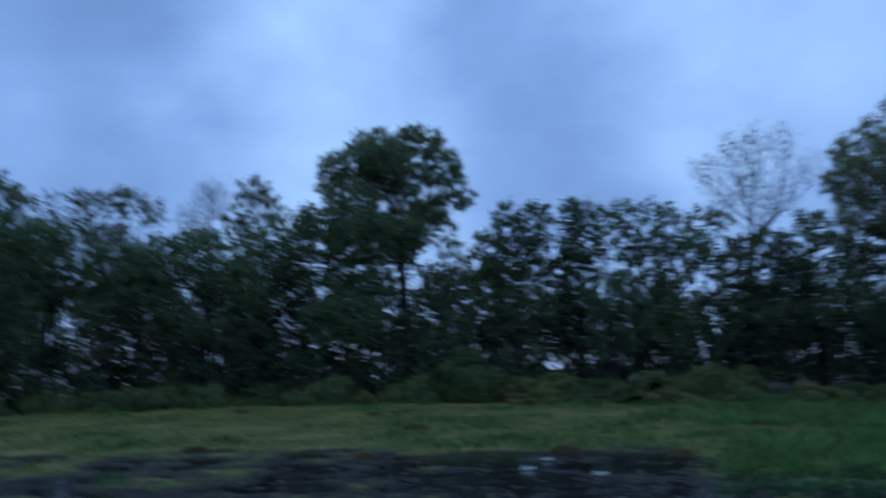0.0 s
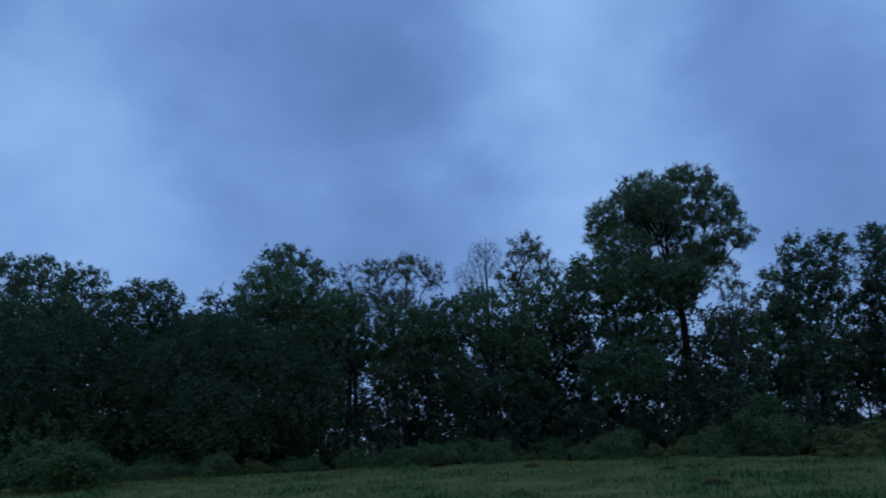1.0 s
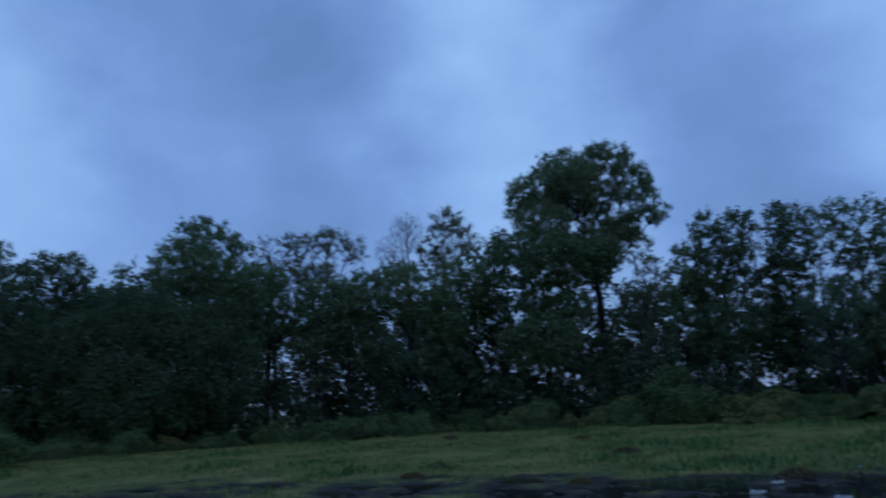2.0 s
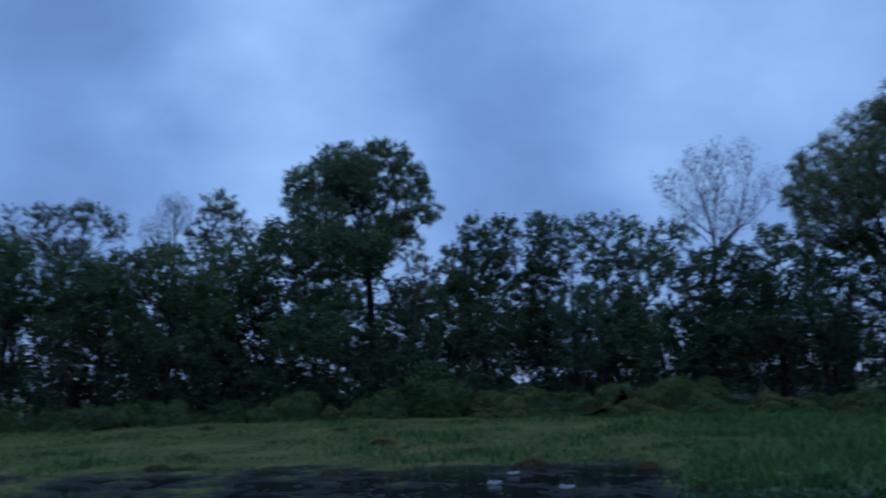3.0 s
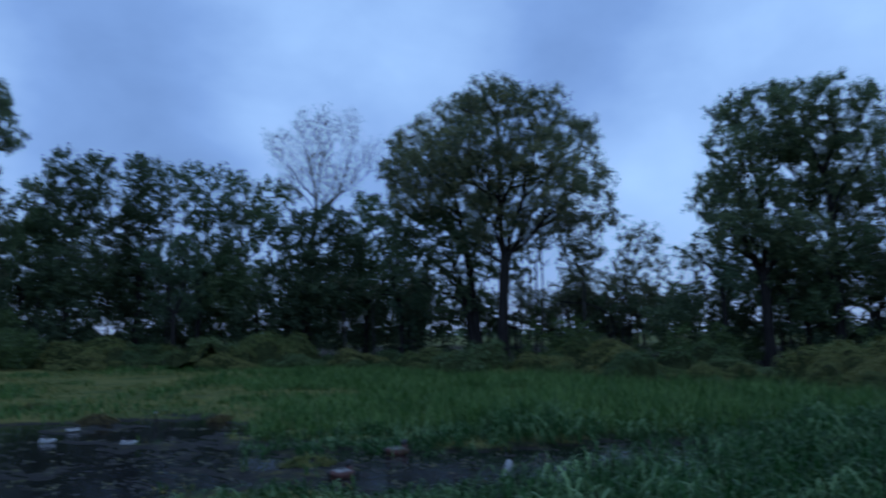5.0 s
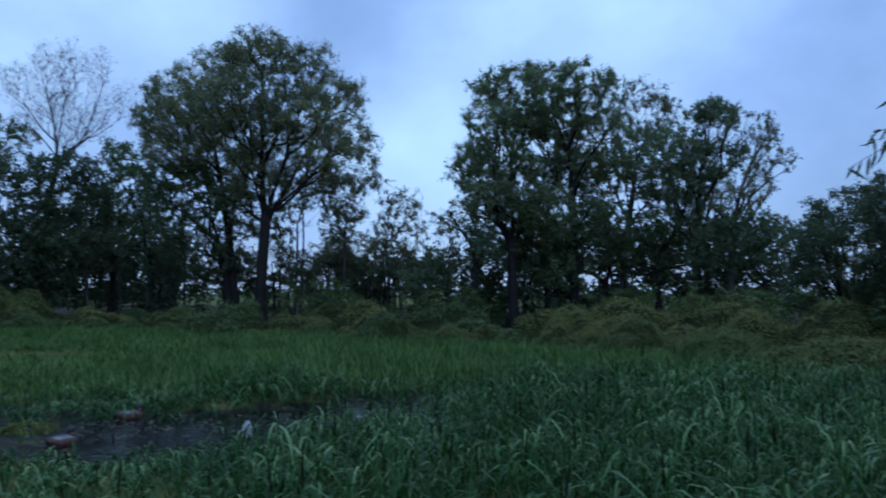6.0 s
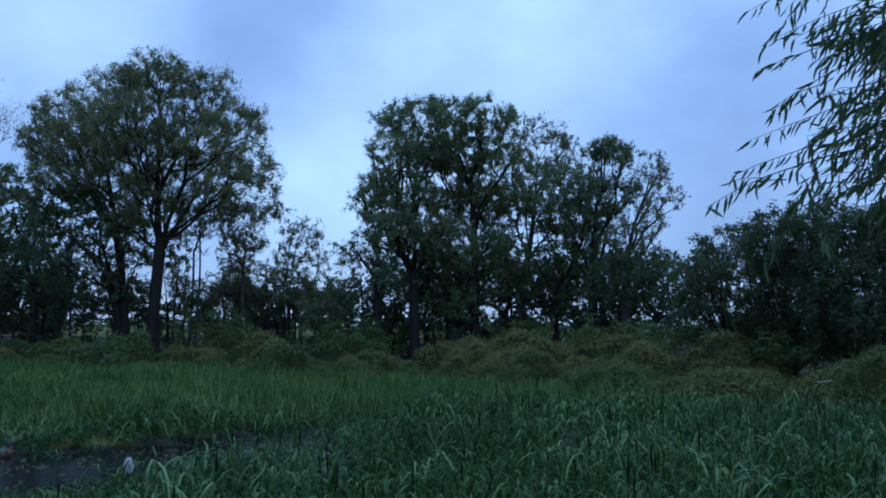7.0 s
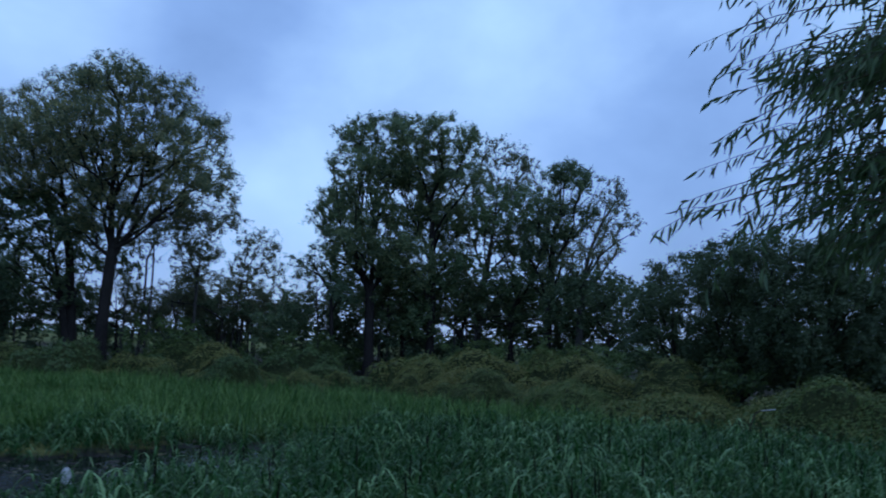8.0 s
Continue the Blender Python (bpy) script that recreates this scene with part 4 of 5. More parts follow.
def brush_kind(seed, tall, leafy, leaf, skin, label):
    """One mound of brush: a few rounded humps hung over with vines, hollow and stemmy towards the ground, its bare dark
    lower sides imitating shade.
    """
    rng = np.random.default_rng(seed)
    humps = [(0.0, 0.0, tall * 0.34, 0.46)]
    for _ in range(20):
        a, d = rng.uniform(0, 6.283), rng.uniform(0.15, 1.15)
        size = rng.uniform(0.13, 0.42)
        humps.append((d * math.cos(a), d * math.sin(a), max(0.12, tall * (0.80 - 0.62 * d) * rng.uniform(0.6, 1.2) - 0.3 * size), size))
    H = np.array(humps)

    def top(x, y):
        away = np.hypot(x[..., None] - H[:, 0], y[..., None] - H[:, 1])
        z = np.where(away < H[:, 3], H[:, 2] + np.sqrt(np.maximum(H[:, 3] ** 2 - away ** 2, 0)), H[:, 2] - 5.0 * (away - H[:, 3]))
        return np.maximum(z.max(-1), -0.15)

    rows, cols = 12, 26
    r, w = np.meshgrid(np.linspace(0.01, 1.32, rows), np.arange(cols) / cols * 2 * np.pi, indexing="ij")
    x, y = r * np.cos(w), r * np.sin(w)
    core = np.stack([x, y, top(x, y) - 0.10 + rng.normal(0, 0.025, x.shape)], -1).reshape(-1, 3)
    i, j = np.meshgrid(np.arange(rows - 1), np.arange(cols), indexing="ij")
    k = (j + 1) % cols
    f = np.stack([i * cols + j, (i + 1) * cols + j, (i + 1) * cols + k, i * cols + k], -1).reshape(-1, 4)
    root = new("brush_mound")
    mesh_part("tangle", mesh_of("tangle", core, [f], TANGLE, smooth=True), root, "tangle of stems and vines under the leaves")
    own = rng.choice(len(H), leafy * 4, p=H[:, 3] ** 2 / (H[:, 3] ** 2).sum())
    face = unit(rng.normal(size=(leafy * 4, 3)) + np.array([0, 0, 0.55]))
    lump = np.sin(face[:, 0] * 7 + own) * np.sin(face[:, 1] * 6 + 2 * own) * np.sin(face[:, 2] * 6 + 3 * own)
    spot = H[own, :3] + face * (H[own, 3] * (0.96 + 0.18 * lump + np.abs(rng.normal(0, 0.07, leafy * 4))))[:, None]
    deep = (np.linalg.norm(spot[:, None] - H[None, :, :3], axis=2) < H[None, :, 3] * 0.86).any(1)
    # leaves thin out low down, so dark tangle stands in for shaded skirts
    keep = ~deep & (spot[:, 2] > -0.05) & (face[:, 2] > rng.uniform(-0.55, 0.42, leafy * 4))
    spot, face = spot[keep][:leafy], face[keep][:leafy]
    v, f = leaf_points(rng, spot, leaf, leaf * 0.8, face + np.array([0, 0, 0.10]), 0.34)
    # sprigs and vine ends that stand off the top
    many = leafy // 14
    own = rng.choice(len(H), many)
    foot = H[own, :3] + unit(rng.normal(size=(many, 3)) + np.array([0, 0, 1.2])) * H[own, 3:4] * 0.95
    sv, sf = blades(rng, foot, rng.uniform(0, 6.283, many), rng.uniform(0.12, 0.34, many), np.full(many, leaf * 0.42), rng.uniform(0.7, 1.3, many), rng.uniform(0.5, 1.3, many), 3)
    mesh_part("leaves", mesh_of("leaves", np.concatenate([v, sv]), [f, sf + len(v)], LEAF[skin]), root)
    return tagged(root, label, "shrub", "vine-covered brush along the wood")


def brush_band():
    rng = np.random.default_rng(7)
    vines, weeds = "low mound of brush overgrown with yellow-green vines", "low green brush and tall weeds at the wood's edge"
    fine = [brush_kind(20 + i, tall, 7500, 0.029, "vine", vines) for i, tall in enumerate((0.75, 1.0, 1.25, 0.85, 1.1))]
    plain = [brush_kind(30 + i, tall, 3400, 0.048, "vine", vines) for i, tall in enumerate((0.95, 1.1, 1.35, 0.85))]
    green = [brush_kind(40 + i, tall, 3200, 0.050, "bramble", weeds) for i, tall in enumerate((0.9, 1.15, 0.8, 1.0))]
    used = set()
    turn = -104.0
    while turn < 56:
        r0 = float(np.interp(turn, FRONT_TURN, FRONT_FAR))
        ahead, row = 0.9, 0
        while r0 + ahead < max(r0 + 8, 44 if turn > -68 else 34):
            a = radians(turn + rng.uniform(-1.6, 1.6))
            r = r0 + ahead + rng.uniform(-0.9, 0.9)
            x, y = -math.sin(a) * r, math.cos(a) * r
            size = min(1.2, 0.85 + 0.10 * ahead) * rng.choice((0.5, 0.75, 1.1, 1.5))
            leafy = r > 26 and rng.uniform() < (0.75 if turn > -6 else 0.5 if turn > -24 else 0.3)
            kinds = green if leafy else fine if r < 30 else plain
            pick = kinds[int(rng.integers(0, len(kinds)))]
            m = pose(x, y, float(ground_height(np.array(x), np.array(y))) - 0.08, rng.normal(0, 7), rng.normal(0, 7), rng.uniform(0, 360))
            mound = pick if pick.name not in used else copy_thing(pick, m)
            used.add(pick.name)
            mound.matrix_basis = m @ Matrix.Diagonal((size * rng.uniform(0.95, 1.4), size, size * rng.uniform(0.8, 1.15), 1))
            row += 1
            ahead += (2.0 if row < 4 else 3.0) * rng.uniform(0.85, 1.25)
        turn += math.degrees((2.1 if turn < -55 else 2.5) / r0)


brush_band()

# ---------------------------------------------------------------- grasses


def scatter(rng, count, near, far, turn_low, turn_high):
    """Even random places in a sector round the viewer's stand."""
    r = np.sqrt(rng.uniform(near * near, far * far, count))
    a = np.radians(rng.uniform(turn_low, turn_high, count))
    return -np.sin(a) * r, np.cos(a) * r


def millet_here(x, y):
    """True where the sown millet stands."""
    turn = np.degrees(np.arctan2(-x, y))
    edge = np.where(np.hypot(x, y) > 13.5, -17, np.where(np.hypot(x, y) < 10.5, -6, -29)) + 2.5 * waves(x, y, 6.0, 11)
    return (turn < edge) & (pond_distance(x, y) + 0.35 * waves(x, y, 1.6, 12) > -0.35) & (np.hypot(x, y) < front_edge(x, y) + 0.6) & (thin_patch(x, y) + 0.18 * waves(x, y, 1.4, 30) < 0.55)


def thin_patch(x, y):
    """A stretch of short yellow weeds within the stand."""
    turn, r = np.degrees(np.arctan2(-x, y)), np.hypot(x, y)
    return np.exp(-((r - 26.5 + 1.2 * waves(x, y, 8.0, 28)) / 2.6) ** 2) * np.clip((turn + 46 + 4 * waves(x, y, 5.0, 29)) / 14, 0, 1)


def millet_share(x, y):
    """The stand thins and stays low towards its edge."""
    return np.clip((-14 + 3 * waves(x, y, 5.0, 24) - np.degrees(np.arctan2(-x, y))) / 22, 0, 1)


def near_millet():
    """The millet that stands close: stems, broad arching leaves and some dark seed heads."""
    rng = np.random.default_rng(31)
    x, y = scatter(rng, 10300, 4.0, 16.5, -100, -12)
    keep = millet_here(x, y) & (waves(x, y, 1.2, 14) > -0.95)
    x, y = x[keep], y[keep]
    k = len(x)
    z = ground_height(x, y)
    tall = np.clip(0.68 - 0.36 * np.exp(-np.maximum(pond_distance(x, y), 0) / 1.5) + 0.10 * waves(x, y, 3.0, 13) + 0.07 * waves(x, y, 0.9, 23) + rng.normal(0, 0.10, k), 0.35, 1.05) * (0.55 + 0.45 * millet_share(x, y)) * np.where(np.degrees(np.arctan2(-x, y)) > -33, 0.5, 1.0)
    lean = rng.normal(0, 0.06, (k, 2))
    foot = np.stack([x, y, z - 0.02], -1)
    head = np.stack([x + lean[:, 0], y + lean[:, 1], z + tall * 0.86], -1)
    sv, sf = tubes(foot, head, np.full(k, 0.005), np.full(k, 0.003))
    many = 6
    which = np.repeat(np.arange(k), many)
    up = rng.uniform(0.25, 1.0, len(which))
    root = foot[which] * (1 - up[:, None]) + head[which] * up[:, None]
    n = len(which)
    v, f = blades(rng, root, rng.uniform(0, 6.283, n), rng.uniform(0.14, 0.42, n) * (0.6 + 0.6 * tall[which]),
                  rng.uniform(0.010, 0.029, n), rng.uniform(0.95, 1.55, n), rng.uniform(0.9, 2.3, n), 4)
    ob = new("millet", mesh_of("millet", np.concatenate([v, sv]), [f, sf + len(v)], LEAF["millet"]))
    tagged(ob, "tall green millet with arching leaves", "grass", kind="stuff")
    bear = rng.uniform(0, 1, k) < 0.026
    a = head[bear] + np.array([0, 0, 0.06])
    b = a + np.stack([rng.normal(0, 0.015, len(a)), rng.normal(0, 0.015, len(a)), rng.uniform(0.14, 0.25, len(a))], -1)
    m = (a + b) / 2
    v1, f1 = tubes(a, m, np.full(len(a), 0.007), np.full(len(a), 0.009))
    v2, f2 = tubes(m, b, np.full(len(a), 0.009), np.full(len(a), 0.004))
    ob = new("millet_heads", mesh_of("millet_heads", np.concatenate([v1, v2]), [f1, f2 + len(v1)], SEED))
    tagged(ob, "dark ripe upright seed heads on the millet", "grass", kind="stuff")


near_millet()


def far_millet():
    rng = np.random.default_rng(32)
    x, y = scatter(rng, 28000, 16.0, 40.0, -100, -12)
    keep = millet_here(x, y)
    x, y = np.repeat(x[keep], 7), np.repeat(y[keep], 7)
    k = len(x)
    x, y = x + rng.normal(0, 0.07, k), y + rng.normal(0, 0.07, k)
    tall = np.clip(0.64 + 0.14 * waves(x, y, 4.0, 13) + 0.10 * waves(x, y, 1.5, 27) + rng.normal(0, 0.08, k), 0.35, 1.0) * (0.42 + 0.58 * millet_share(x, y))
    root = np.stack([x, y, ground_height(x, y) - 0.02], -1)
    v, f = blades(rng, root, rng.uniform(0, 6.283, k), tall, rng.uniform(0.012, 0.028, k), rng.uniform(0.9, 1.3, k), rng.uniform(0.2, 0.9, k), 2)
    tagged(new("far_millet", mesh_of("far_millet", v, [f], LEAF["millet_far"])), "green millet field in front of the brush", "grass", kind="stuff")


far_millet()


def field_weeds():
    """Short yellow-green weeds over the drier field, in drifts, with some taller green patches."""
    rng = np.random.default_rng(33)
    x, y = scatter(rng, 33000, 10.0, 52.0, -46, 56)
    drift = waves(x, y, 9.0, 15) + 0.6 * waves(x, y, 3.0, 16)
    keep = ((pond_distance(x, y) + 0.9 * waves(x, y, 2.4, 17) > 0.2) | ((ground_height(x, y) > 0.012) & (waves(x, y, 1.7, 18) > 0.1))) & (drift > -0.9) & ~millet_here(x, y) & (np.hypot(x, y) < front_edge(x, y) + 2)
    x, y, drift = np.repeat(x[keep], 3), np.repeat(y[keep], 3), np.repeat(drift[keep], 3)
    k = len(x)
    x, y = x + rng.normal(0, 0.10, k), y + rng.normal(0, 0.10, k)
    right = np.clip((6 - np.degrees(np.arctan2(-x, y))) / 22, 0, 1)
    tall = np.clip(0.13 + 0.12 * drift + 0.09 * right + 0.30 * np.clip(waves(x, y, 6.0, 19) - 0.25 + 0.25 * right, 0, 1) + 0.07 * waves(x, y, 1.3, 26) + rng.normal(0, 0.05, k), 0.05, 0.6)
    root = np.stack([x, y, ground_height(x, y) - 0.02], -1)
    v, f = blades(rng, root, rng.uniform(0, 6.283, k), tall, rng.uniform(0.02, 0.045, k), rng.uniform(0.9, 1.2, k), rng.uniform(0.2, 0.9, k), 2)
    lush = tall > 0.27
    which = np.repeat(lush.astype(int), 2)
    tagged(new("weeds", mesh_of("weeds", v, [f], None, [LEAF["weed"], LEAF["millet_far"]], which)), "short yellow-green weeds and patches of taller grass", "grass", kind="stuff")


field_weeds()


def mud_clods():
    """Clods, rotten stalks and mats that stick out of the shallow water."""
    rng = np.random.default_rng(34)
    x, y = scatter(rng, 34000, 9.0, 26.0, -44, 36)
    keep = (pond_distance(x, y) < 0.8) & (waves(x, y, 1.3, 21) + 0.5 * waves(x, y, 0.5, 22) > np.where(y < 15.5, -0.15, 0.42))
    x, y = x[keep], y[keep]
    k = len(x)
    ang = np.arange(6) * 2 * np.pi / 6
    turn = rng.uniform(0, 6.283, k)
    wide, deep, tall = rng.uniform(0.02, 0.10, k), rng.uniform(0.015, 0.05, k), rng.uniform(0.006, 0.035, k)
    base = np.maximum(ground_height(x, y), -0.012) - 0.01
    ring = rng.uniform(0.7, 1.25, (k, 6))
    u, w = wide[:, None] * np.cos(ang) * ring, deep[:, None] * np.sin(ang) * ring
    px, py = x[:, None] + u * np.cos(turn)[:, None] - w * np.sin(turn)[:, None], y[:, None] + u * np.sin(turn)[:, None] + w * np.cos(turn)[:, None]
    low = np.stack([px, py, np.repeat(base[:, None], 6, 1)], -1)
    high = np.stack([x, y, base + tall], -1)[:, None]
    v = np.concatenate([low, high], 1).reshape(-1, 3)
    i = np.arange(6)
    one = np.stack([i, (i + 1) % 6, np.full(6, 6)], 1)
    f = (one[None] + (np.arange(k) * 7)[:, None, None]).reshape(-1, 3)
    tagged(new("mud_clods", mesh_of("mud_clods", v, [f], CLOD)), "wet mud clods and rotting plant mats in the shallows", "mud", kind="stuff")


mud_clods()


def tussock(x, y, wide, tall, blade="straw", label="slumped brown tussock of dead grass in the field"):
    """A slumped tussock of dead grass: a low hump with stalks bending out of it."""
    rng = np.random.default_rng(int(abs(x * 31 + y * 17)))
    k = 420
    d, a = np.sqrt(rng.uniform(0, 1, k)) * wide, rng.uniform(0, 6.283, k)
    root = np.stack([d * np.cos(a), d * np.sin(a) * 0.7, tall * 0.55 * (1 - (d / wide) ** 2) - 0.02], -1)
    v, f = blades(rng, root, a + rng.normal(0, 0.7, k), rng.uniform(0.14, 0.30, k), rng.uniform(0.012, 0.026, k), rng.uniform(0.5, 1.0, k), rng.uniform(0.5, 1.2, k), 3)
    w = np.arange(16) / 16 * 2 * np.pi
    ring = [np.stack([wide * s * np.cos(w), wide * 0.7 * s * np.sin(w), np.full(16, tall * 0.62 * (1 - s * s) - 0.05) + rng.normal(0, 0.012, 16)], -1) for s in (1.0, 0.75, 0.45, 0.12)]
    i, j = np.meshgrid(np.arange(3), np.arange(16), indexing="ij")
    hump = np.stack([i * 16 + j, i * 16 + (j + 1) % 16, (i + 1) * 16 + (j + 1) % 16, (i + 1) * 16 + j], -1).reshape(-1, 4)
    root_ob = new("grass_tussock")
    root_ob.location = (x, y, float(ground_height(np.array(x), np.array(y))))
    mesh_part("hump", mesh_of("hump", np.concatenate(ring), [hump], CLOD, smooth=True), root_ob, "matted earth and roots")
    mesh_part("grass", mesh_of("grass", v, [f], LEAF[blade]), root_ob)
    tagged(root_ob, label, "tussock", "grass tussocks in the field")


for spot in ((-7.0, 23.8, 0.40, 0.29), (-7.1, 27.1, 0.39, 0.28), (-10.3, 42.1, 0.45, 0.33), (-1.2, 30.2, 0.46, 0.33), (2.8, 20.8, 0.44, 0.32), (5.3, 19.6, 0.28, 0.20), (1.8, 24.8, 0.38, 0.27), (7.5, 42.2, 0.45, 0.32), (-3.3, 38.2, 0.38, 0.27), (-2.0, 20.8, 0.26, 0.19)):
    tussock(*spot)
tussock(4.79, 12.53, 0.42, 0.22, "weed", "mossy green tussock in the mud behind a decoy")

# ---------------------------------------------------------------- far woods along the horizon


def far_woods():
    rng = np.random.default_rng(41)
    k = 9000
    a = np.radians(rng.uniform(-115, 65, k))
    r = rng.uniform(380, 430, k)
    top = 5.0 + 1.3 * np.sin(a * 13) + 0.9 * np.sin(a * 31 + 1) + 0.6 * np.sin(a * 83)
    spot = np.stack([-np.sin(a) * r, np.cos(a) * r, rng.uniform(0, 1, k) * np.maximum(top, 1.2)], -1)
    v, f = leaf_quads(rng, spot, 2.4, 2.0, 0.0)
    tagged(new("far_woods", mesh_of("far_woods", v, [f], LEAF["dark"])), "low dark line of distant woods", "woods", kind="stuff")


far_woods()

# ---------------------------------------------------------------- willow that hangs into view from close by


def near_willow():
    """A willow beside the viewer: limbs that reach out, side shoots on them, and narrow leaves that hang in rows."""
    rng = np.random.default_rng(51)
    root = new("near_willow")
    base = np.array([6.2, -1.3, 0.0])
    root.location = base
    tagged(root, "young willow with long narrow drooping leaves", "tree")
    a, b, ra, rb = [], [], [], []

    def limb(p, q, r0, r1, bow, parts=8):
        pts = [p + (q - p) * u + np.array([0, 0, bow]) * 4 * u * (1 - u) + rng.normal(0, 0.008, 3) * (0 < u < 1) for u in np.linspace(0, 1, parts)]
        for i in range(parts - 1):
            a.append(pts[i])
            b.append(pts[i + 1])
            ra.append(r0 + (r1 - r0) * i / (parts - 1))
            rb.append(r0 + (r1 - r0) * (i + 1) / (parts - 1))
        return np.array(pts)

    stand = np.array([0.8, 0.6, 1.9])
    trunk = limb(np.array([0, 0, -0.2]), np.array([-0.2, 0.5, 5.2]), 0.10, 0.03, 0.0, 12)
    leaves = []

    def shoot(p, q, thick):
        twig = limb(p, q, thick, 0.0012, 0.05 * np.linalg.norm(q - p), 7)
        long = np.linalg.norm(q - p)
        for s in np.linspace(0.12, 1.0, max(7, int(long / 0.033))):
            j = min(5, int(s * 6))
            at = twig[j] + (twig[j + 1] - twig[j]) * (s * 6 - j)
            d = unit(twig[j + 1] - twig[j])
            w = unit(d * rng.uniform(0.3, 1.0) + np.array([0, 0, -0.75]) + rng.normal(0, 0.38, 3))
            leaves.append((at, w, rng.uniform(0.065, 0.112)))

    def spot(turn, up, far):
        return stand + far * np.array([math.sin(radians(-turn)), math.cos(radians(turn)), math.tan(radians(up))]) - base

    # the outermost shoots: turn and height of their tips; behind them ever more
    tips = [(-71.8, 8.4), (-73.4, 10.4), (-74.8, 12.8), (-76.2, 14.8), (-75.5, 17.4), (-76.8, 19.4), (-74.9, 21.2), (-76.4, 24.0), (-75.2, 27.0), (-76.7, 31.0)]
    for i in range(165):
        tips.append((-77.8 - 12.5 * rng.uniform(0, 1) ** 0.9, rng.uniform(6.0, 21.0) if i % 10 < 7 else rng.uniform(17.0, 36.0)))
    for turn, up in tips:
        tip = spot(turn, up, rng.uniform(3.1, 4.4))
        src = trunk[int(np.clip((tip[2] + 0.6) / 5.2 * 11, 3, 11))]
        back = unit(src - tip)
        mid = tip + back * rng.uniform(0.5, 0.95) + np.array([0, 0, 0.16]) + rng.normal(0, 0.08, 3)
        limb(src, mid, 0.012, 0.006, 0.10)
        shoot(mid, tip, 0.005)
        for k in range(3):
            p = mid + (tip - mid) * rng.uniform(0.05, 0.6)
            way = unit(unit(tip - mid) + rng.normal(0, 0.7, 3) + np.array([0, 0, -0.2]))
            shoot(p, p + way * rng.uniform(0.22, 0.42), 0.003)
    v, f = tubes(np.array(a), np.array(b), np.array(ra), np.array(rb))
    mesh_part("trunk", mesh_of("trunk", v, [f], TWIG), root, "thin grey-green stem with hanging twigs")

    def leaf_mesh(P, W, S, side, name):
        wide, sag = S * 0.076, np.cross(side, W) * S * 0.10
        v = np.stack([P, P + W * S * 0.3 + side * wide + sag, P + W * S * 0.65 + side * wide * 0.8 + sag, P + W * S,
                      P + W * S * 0.65 - side * wide * 0.8 + sag, P + W * S * 0.3 - side * wide + sag, P + W * S * 0.3 + sag * 0.3, P + W * S * 0.65 + sag * 0.3], 1).reshape(-1, 3)
        i = np.arange(len(P))[:, None] * 8
        quads = np.concatenate([i + np.array([[6, 1, 2, 7]]), i + np.array([[5, 6, 7, 4]])])
        tris = np.concatenate([i + np.array([[0, 1, 6]]), i + np.array([[0, 6, 5]]), i + np.array([[7, 2, 3]]), i + np.array([[4, 7, 3]])])
        return mesh_of(name, v, [quads, tris], LEAF["near_willow"])

    P, W, S = np.array([q[0] for q in leaves]), np.array([q[1] for q in leaves]), np.array([q[2] for q in leaves])[:, None]
    side = unit(np.cross(W, rng.normal(size=W.shape)))
    turn = np.degrees(np.arctan2(-(P[:, 0] + base[0] - stand[0]), P[:, 1] + base[1] - stand[1]))
    order = np.argsort(-turn)
    lone, rest = order[:300], order[300:]
    one = leaf_mesh(np.zeros((1, 3)), np.array([[0, 0, 1.0]]), np.array([[1.0]]), np.array([[1.0, 0, 0]]), "leaf")
    for i in lone:
        leaf = new("leaf", one)
        leaf.parent = root
        up = np.cross(W[i], side[i])
        m = Matrix((side[i], up, W[i])).transposed().to_4x4()
        leaf.matrix_local = Matrix.Translation(P[i]) @ m @ Matrix.Diagonal((*([float(S[i, 0])] * 3), 1))
    tagged(mesh_part("foliage", leaf_mesh(P[rest], W[rest], S[rest], side[rest], "foliage"), root), kind="stuff")


near_willow()

# ---------------------------------------------------------------- decoys on the water


def decoy(x, y, turn, paint, label, size=0.8):
    """A floating decoy: a plain rounded hull with a raised round front."""
    bm = bmesh.new()
    bmesh.ops.create_uvsphere(bm, u_segments=20, v_segments=12, radius=1, matrix=Matrix.Translation((0, 0, 0.05)) @ Matrix.Diagonal((0.19, 0.085, 0.075, 1)))
    bmesh.ops.create_uvsphere(bm, u_segments=14, v_segments=10, radius=1, matrix=Matrix.Translation((0.12, 0, 0.155)) @ Matrix.Diagonal((0.05, 0.036, 0.045, 1)))
    bmesh.ops.create_cone(bm, segments=12, radius1=0.045, radius2=0.03, depth=0.08, cap_ends=True, matrix=Matrix.Translation((0.12, 0, 0.11)))
    for vert in bm.verts:
        if vert.co.x < -0.1 and vert.co.z < 0.14:
            vert.co.z += (-0.1 - vert.co.x) * 0.45
    me = bpy.data.meshes.new("decoy")
    bm.to_mesh(me)
    bm.free()
    me.materials.append(paint)
    me.materials.append(DECOY_DARK)
    me.materials.append(DECOY_GREY)
    for face in me.polygons:
        face.use_smooth = True
        face.material_index = 1 if face.center.z > 0.115 or face.center.x < -0.165 else 2 if 0.085 < face.center.z and abs(face.center.x + 0.02) < 0.10 else 0
    ob = new("decoy", me)
    ob.matrix_basis = pose(x, y, -0.03, 0, 0, turn) @ Matrix.Diagonal((size, size, size * 1.05, 1))
    tagged(ob, label, "decoy", "decoys on the water")


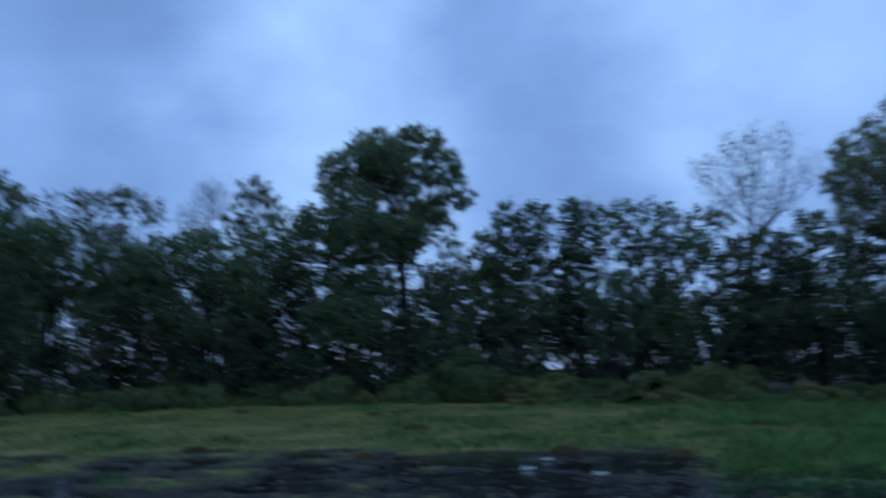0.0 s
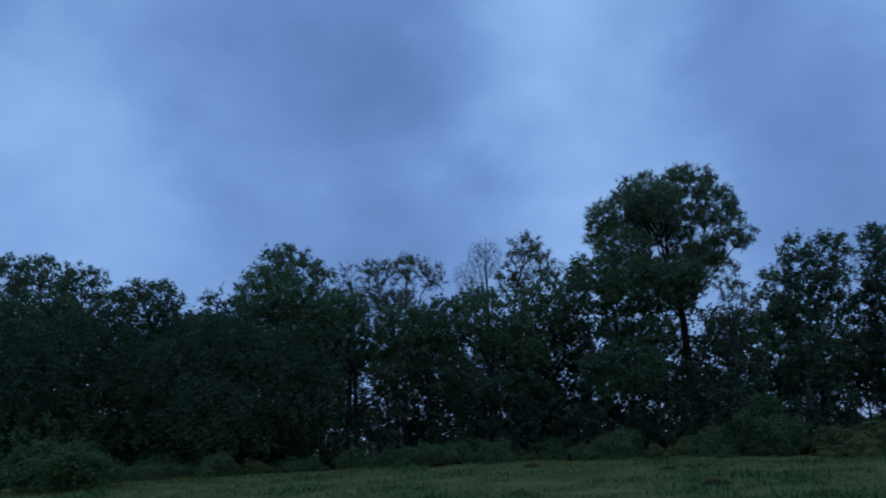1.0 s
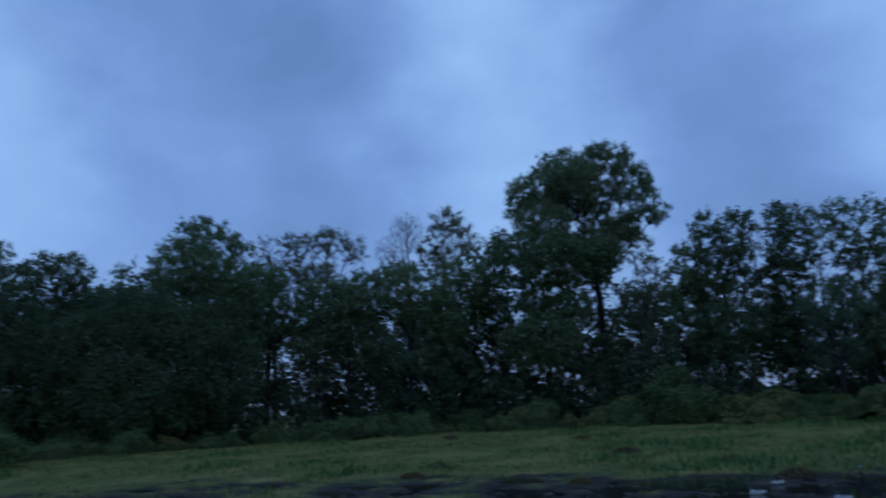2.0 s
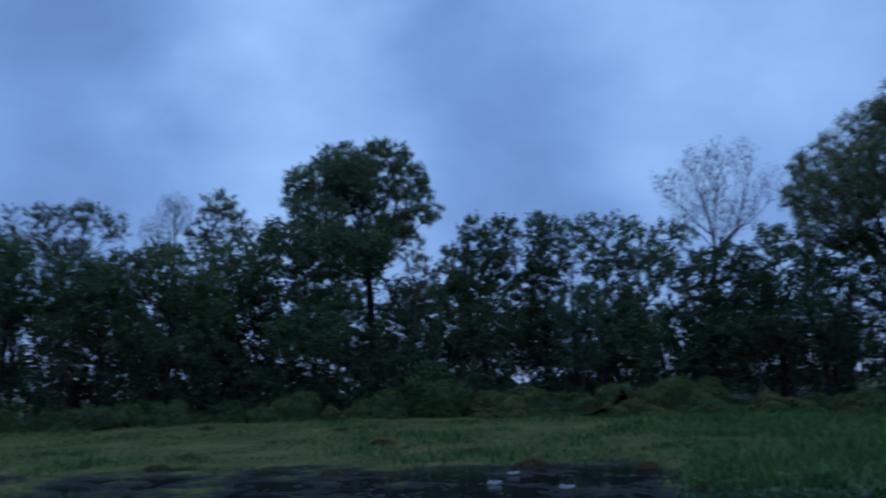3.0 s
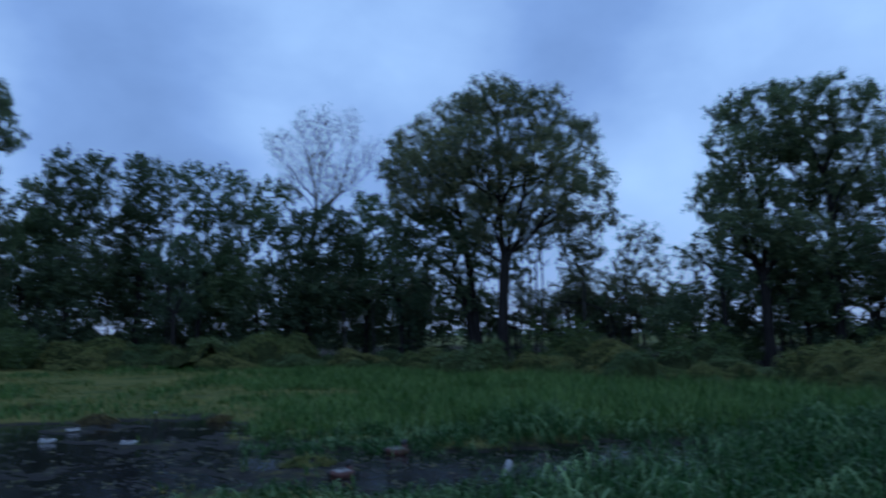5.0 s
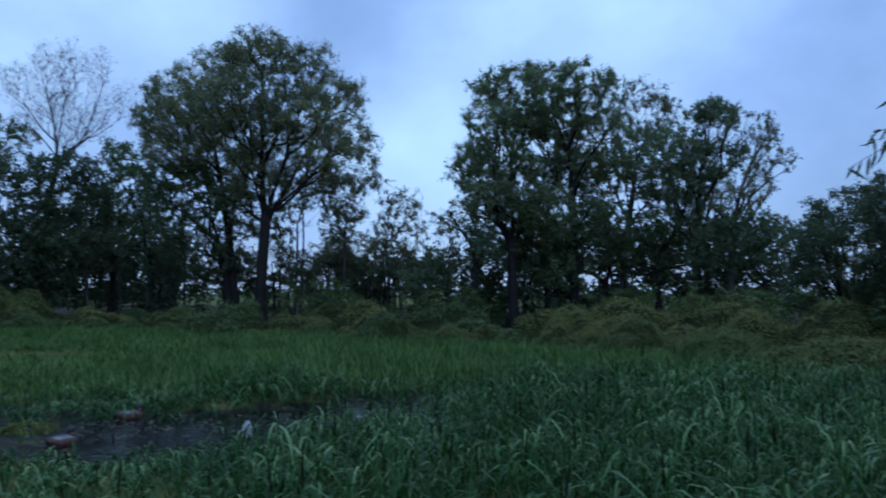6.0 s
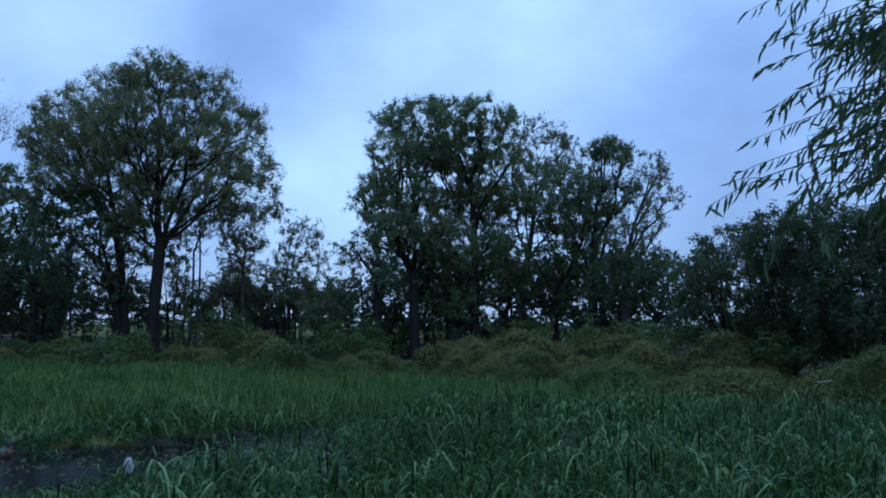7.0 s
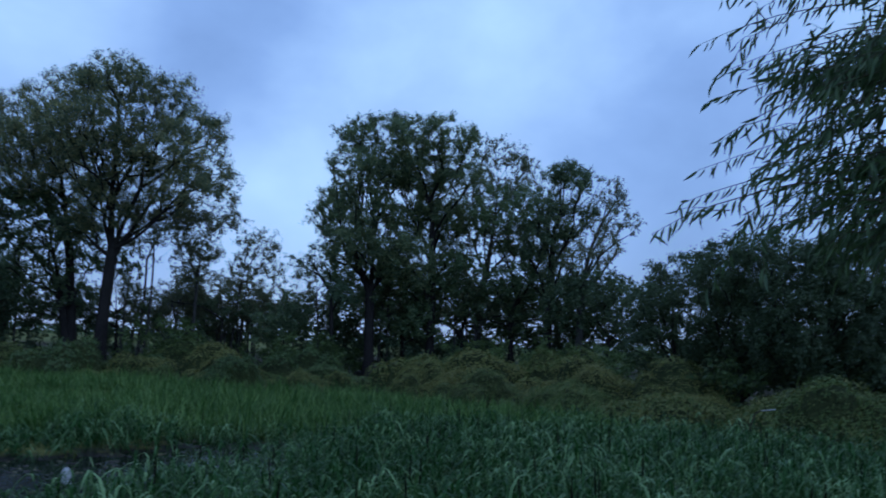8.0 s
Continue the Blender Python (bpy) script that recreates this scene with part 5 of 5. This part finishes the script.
def upright_decoy(x, y):
    """A tipped-up decoy: a rounded pale rump that stands out of the water, with a dark tip."""
    rings = ((-0.05, 0.06), (0.02, 0.078), (0.08, 0.080), (0.14, 0.066), (0.19, 0.046), (0.225, 0.026), (0.24, 0.006))
    bm = bmesh.new()
    rows = []
    for h, r in rings:
        rows.append([bm.verts.new((r * math.cos(w) + 0.05 * h, 0.8 * r * math.sin(w), h)) for w in (i / 14 * 2 * math.pi for i in range(14))])
    for low, high in zip(rows, rows[1:]):
        for i in range(14):
            face = bm.faces.new((low[i], low[(i + 1) % 14], high[(i + 1) % 14], high[i]))
            face.smooth, face.material_index = True, 1 if low[0].co.z > 0.21 else 0
    bm.faces.new(rows[-1]).material_index = 1
    bm.faces.new(rows[0][::-1])
    me = bpy.data.meshes.new("decoy")
    bm.to_mesh(me)
    bm.free()
    me.materials.append(DECOY_WHITE)
    me.materials.append(DECOY_DARK)
    ob = new("decoy", me)
    ob.location = (x, y, max(-0.012, float(ground_height(np.array(x), np.array(y)))))
    tagged(ob, "white tipped-up decoy with a dark tail tip at the millet's edge", "decoy", "decoys on the water")


decoy(1.6, 17.75, 170, DECOY_WHITE, "white and dark floating decoy on the shallow water")
decoy(2.18, 19.4, 15, DECOY_WHITE, "white and dark floating decoy on the shallow water")
decoy(2.85, 16.55, 160, DECOY_WHITE, "white and dark floating decoy on the shallow water")
decoy(4.75, 11.2, 20, DECOY_RED, "russet floating decoy beside the mud", 1.2)
upright_decoy(6.7, 10.05)
decoy(6.34, 12.71, 5, DECOY_RED, "russet floating decoy beside the mud", 1.2)


def rod(name, points, thick, mat, tip=None):
    """A stick bent through the given points, with its last stretch in another finish."""
    p = np.array(points, dtype=float)
    r = np.linspace(thick, thick * 0.7, len(p))
    v, f = tubes(p[:-1], p[1:], r[:-1], r[1:])
    sides = len(f) // (len(p) - 1)
    which = np.repeat((np.arange(len(p) - 1) == len(p) - 2).astype(int), sides) if tip else None
    return new(name, mesh_of(name, v, [f], mat, [mat, tip] if tip else None, which))


def on_ground(ob, x, y):
    ob.location = (x, y, float(ground_height(np.array(x), np.array(y))))
    return ob


tagged(on_ground(rod("stake", [(0, 0, -0.1), (0.01, 0, 0.12), (0.01, 0.01, 0.24), (0.01, 0.01, 0.31)], 0.030, BARK, DECOY_WHITE), 3.9, 19.9),
       "short dark stake with a white tip in the field", "stake")
tagged(on_ground(rod("dead_stalk", [(0, 0, -0.1), (0.05, -0.1, 0.5), (0.03, -0.25, 0.92), (0.0, -0.35, 0.96), (0.05, -0.56, 0.99)], 0.017, TWIG, DECOY_WHITE), 15.17, 4.05),
       "dead stalk with a bleached broken end in the brush", "stalk")
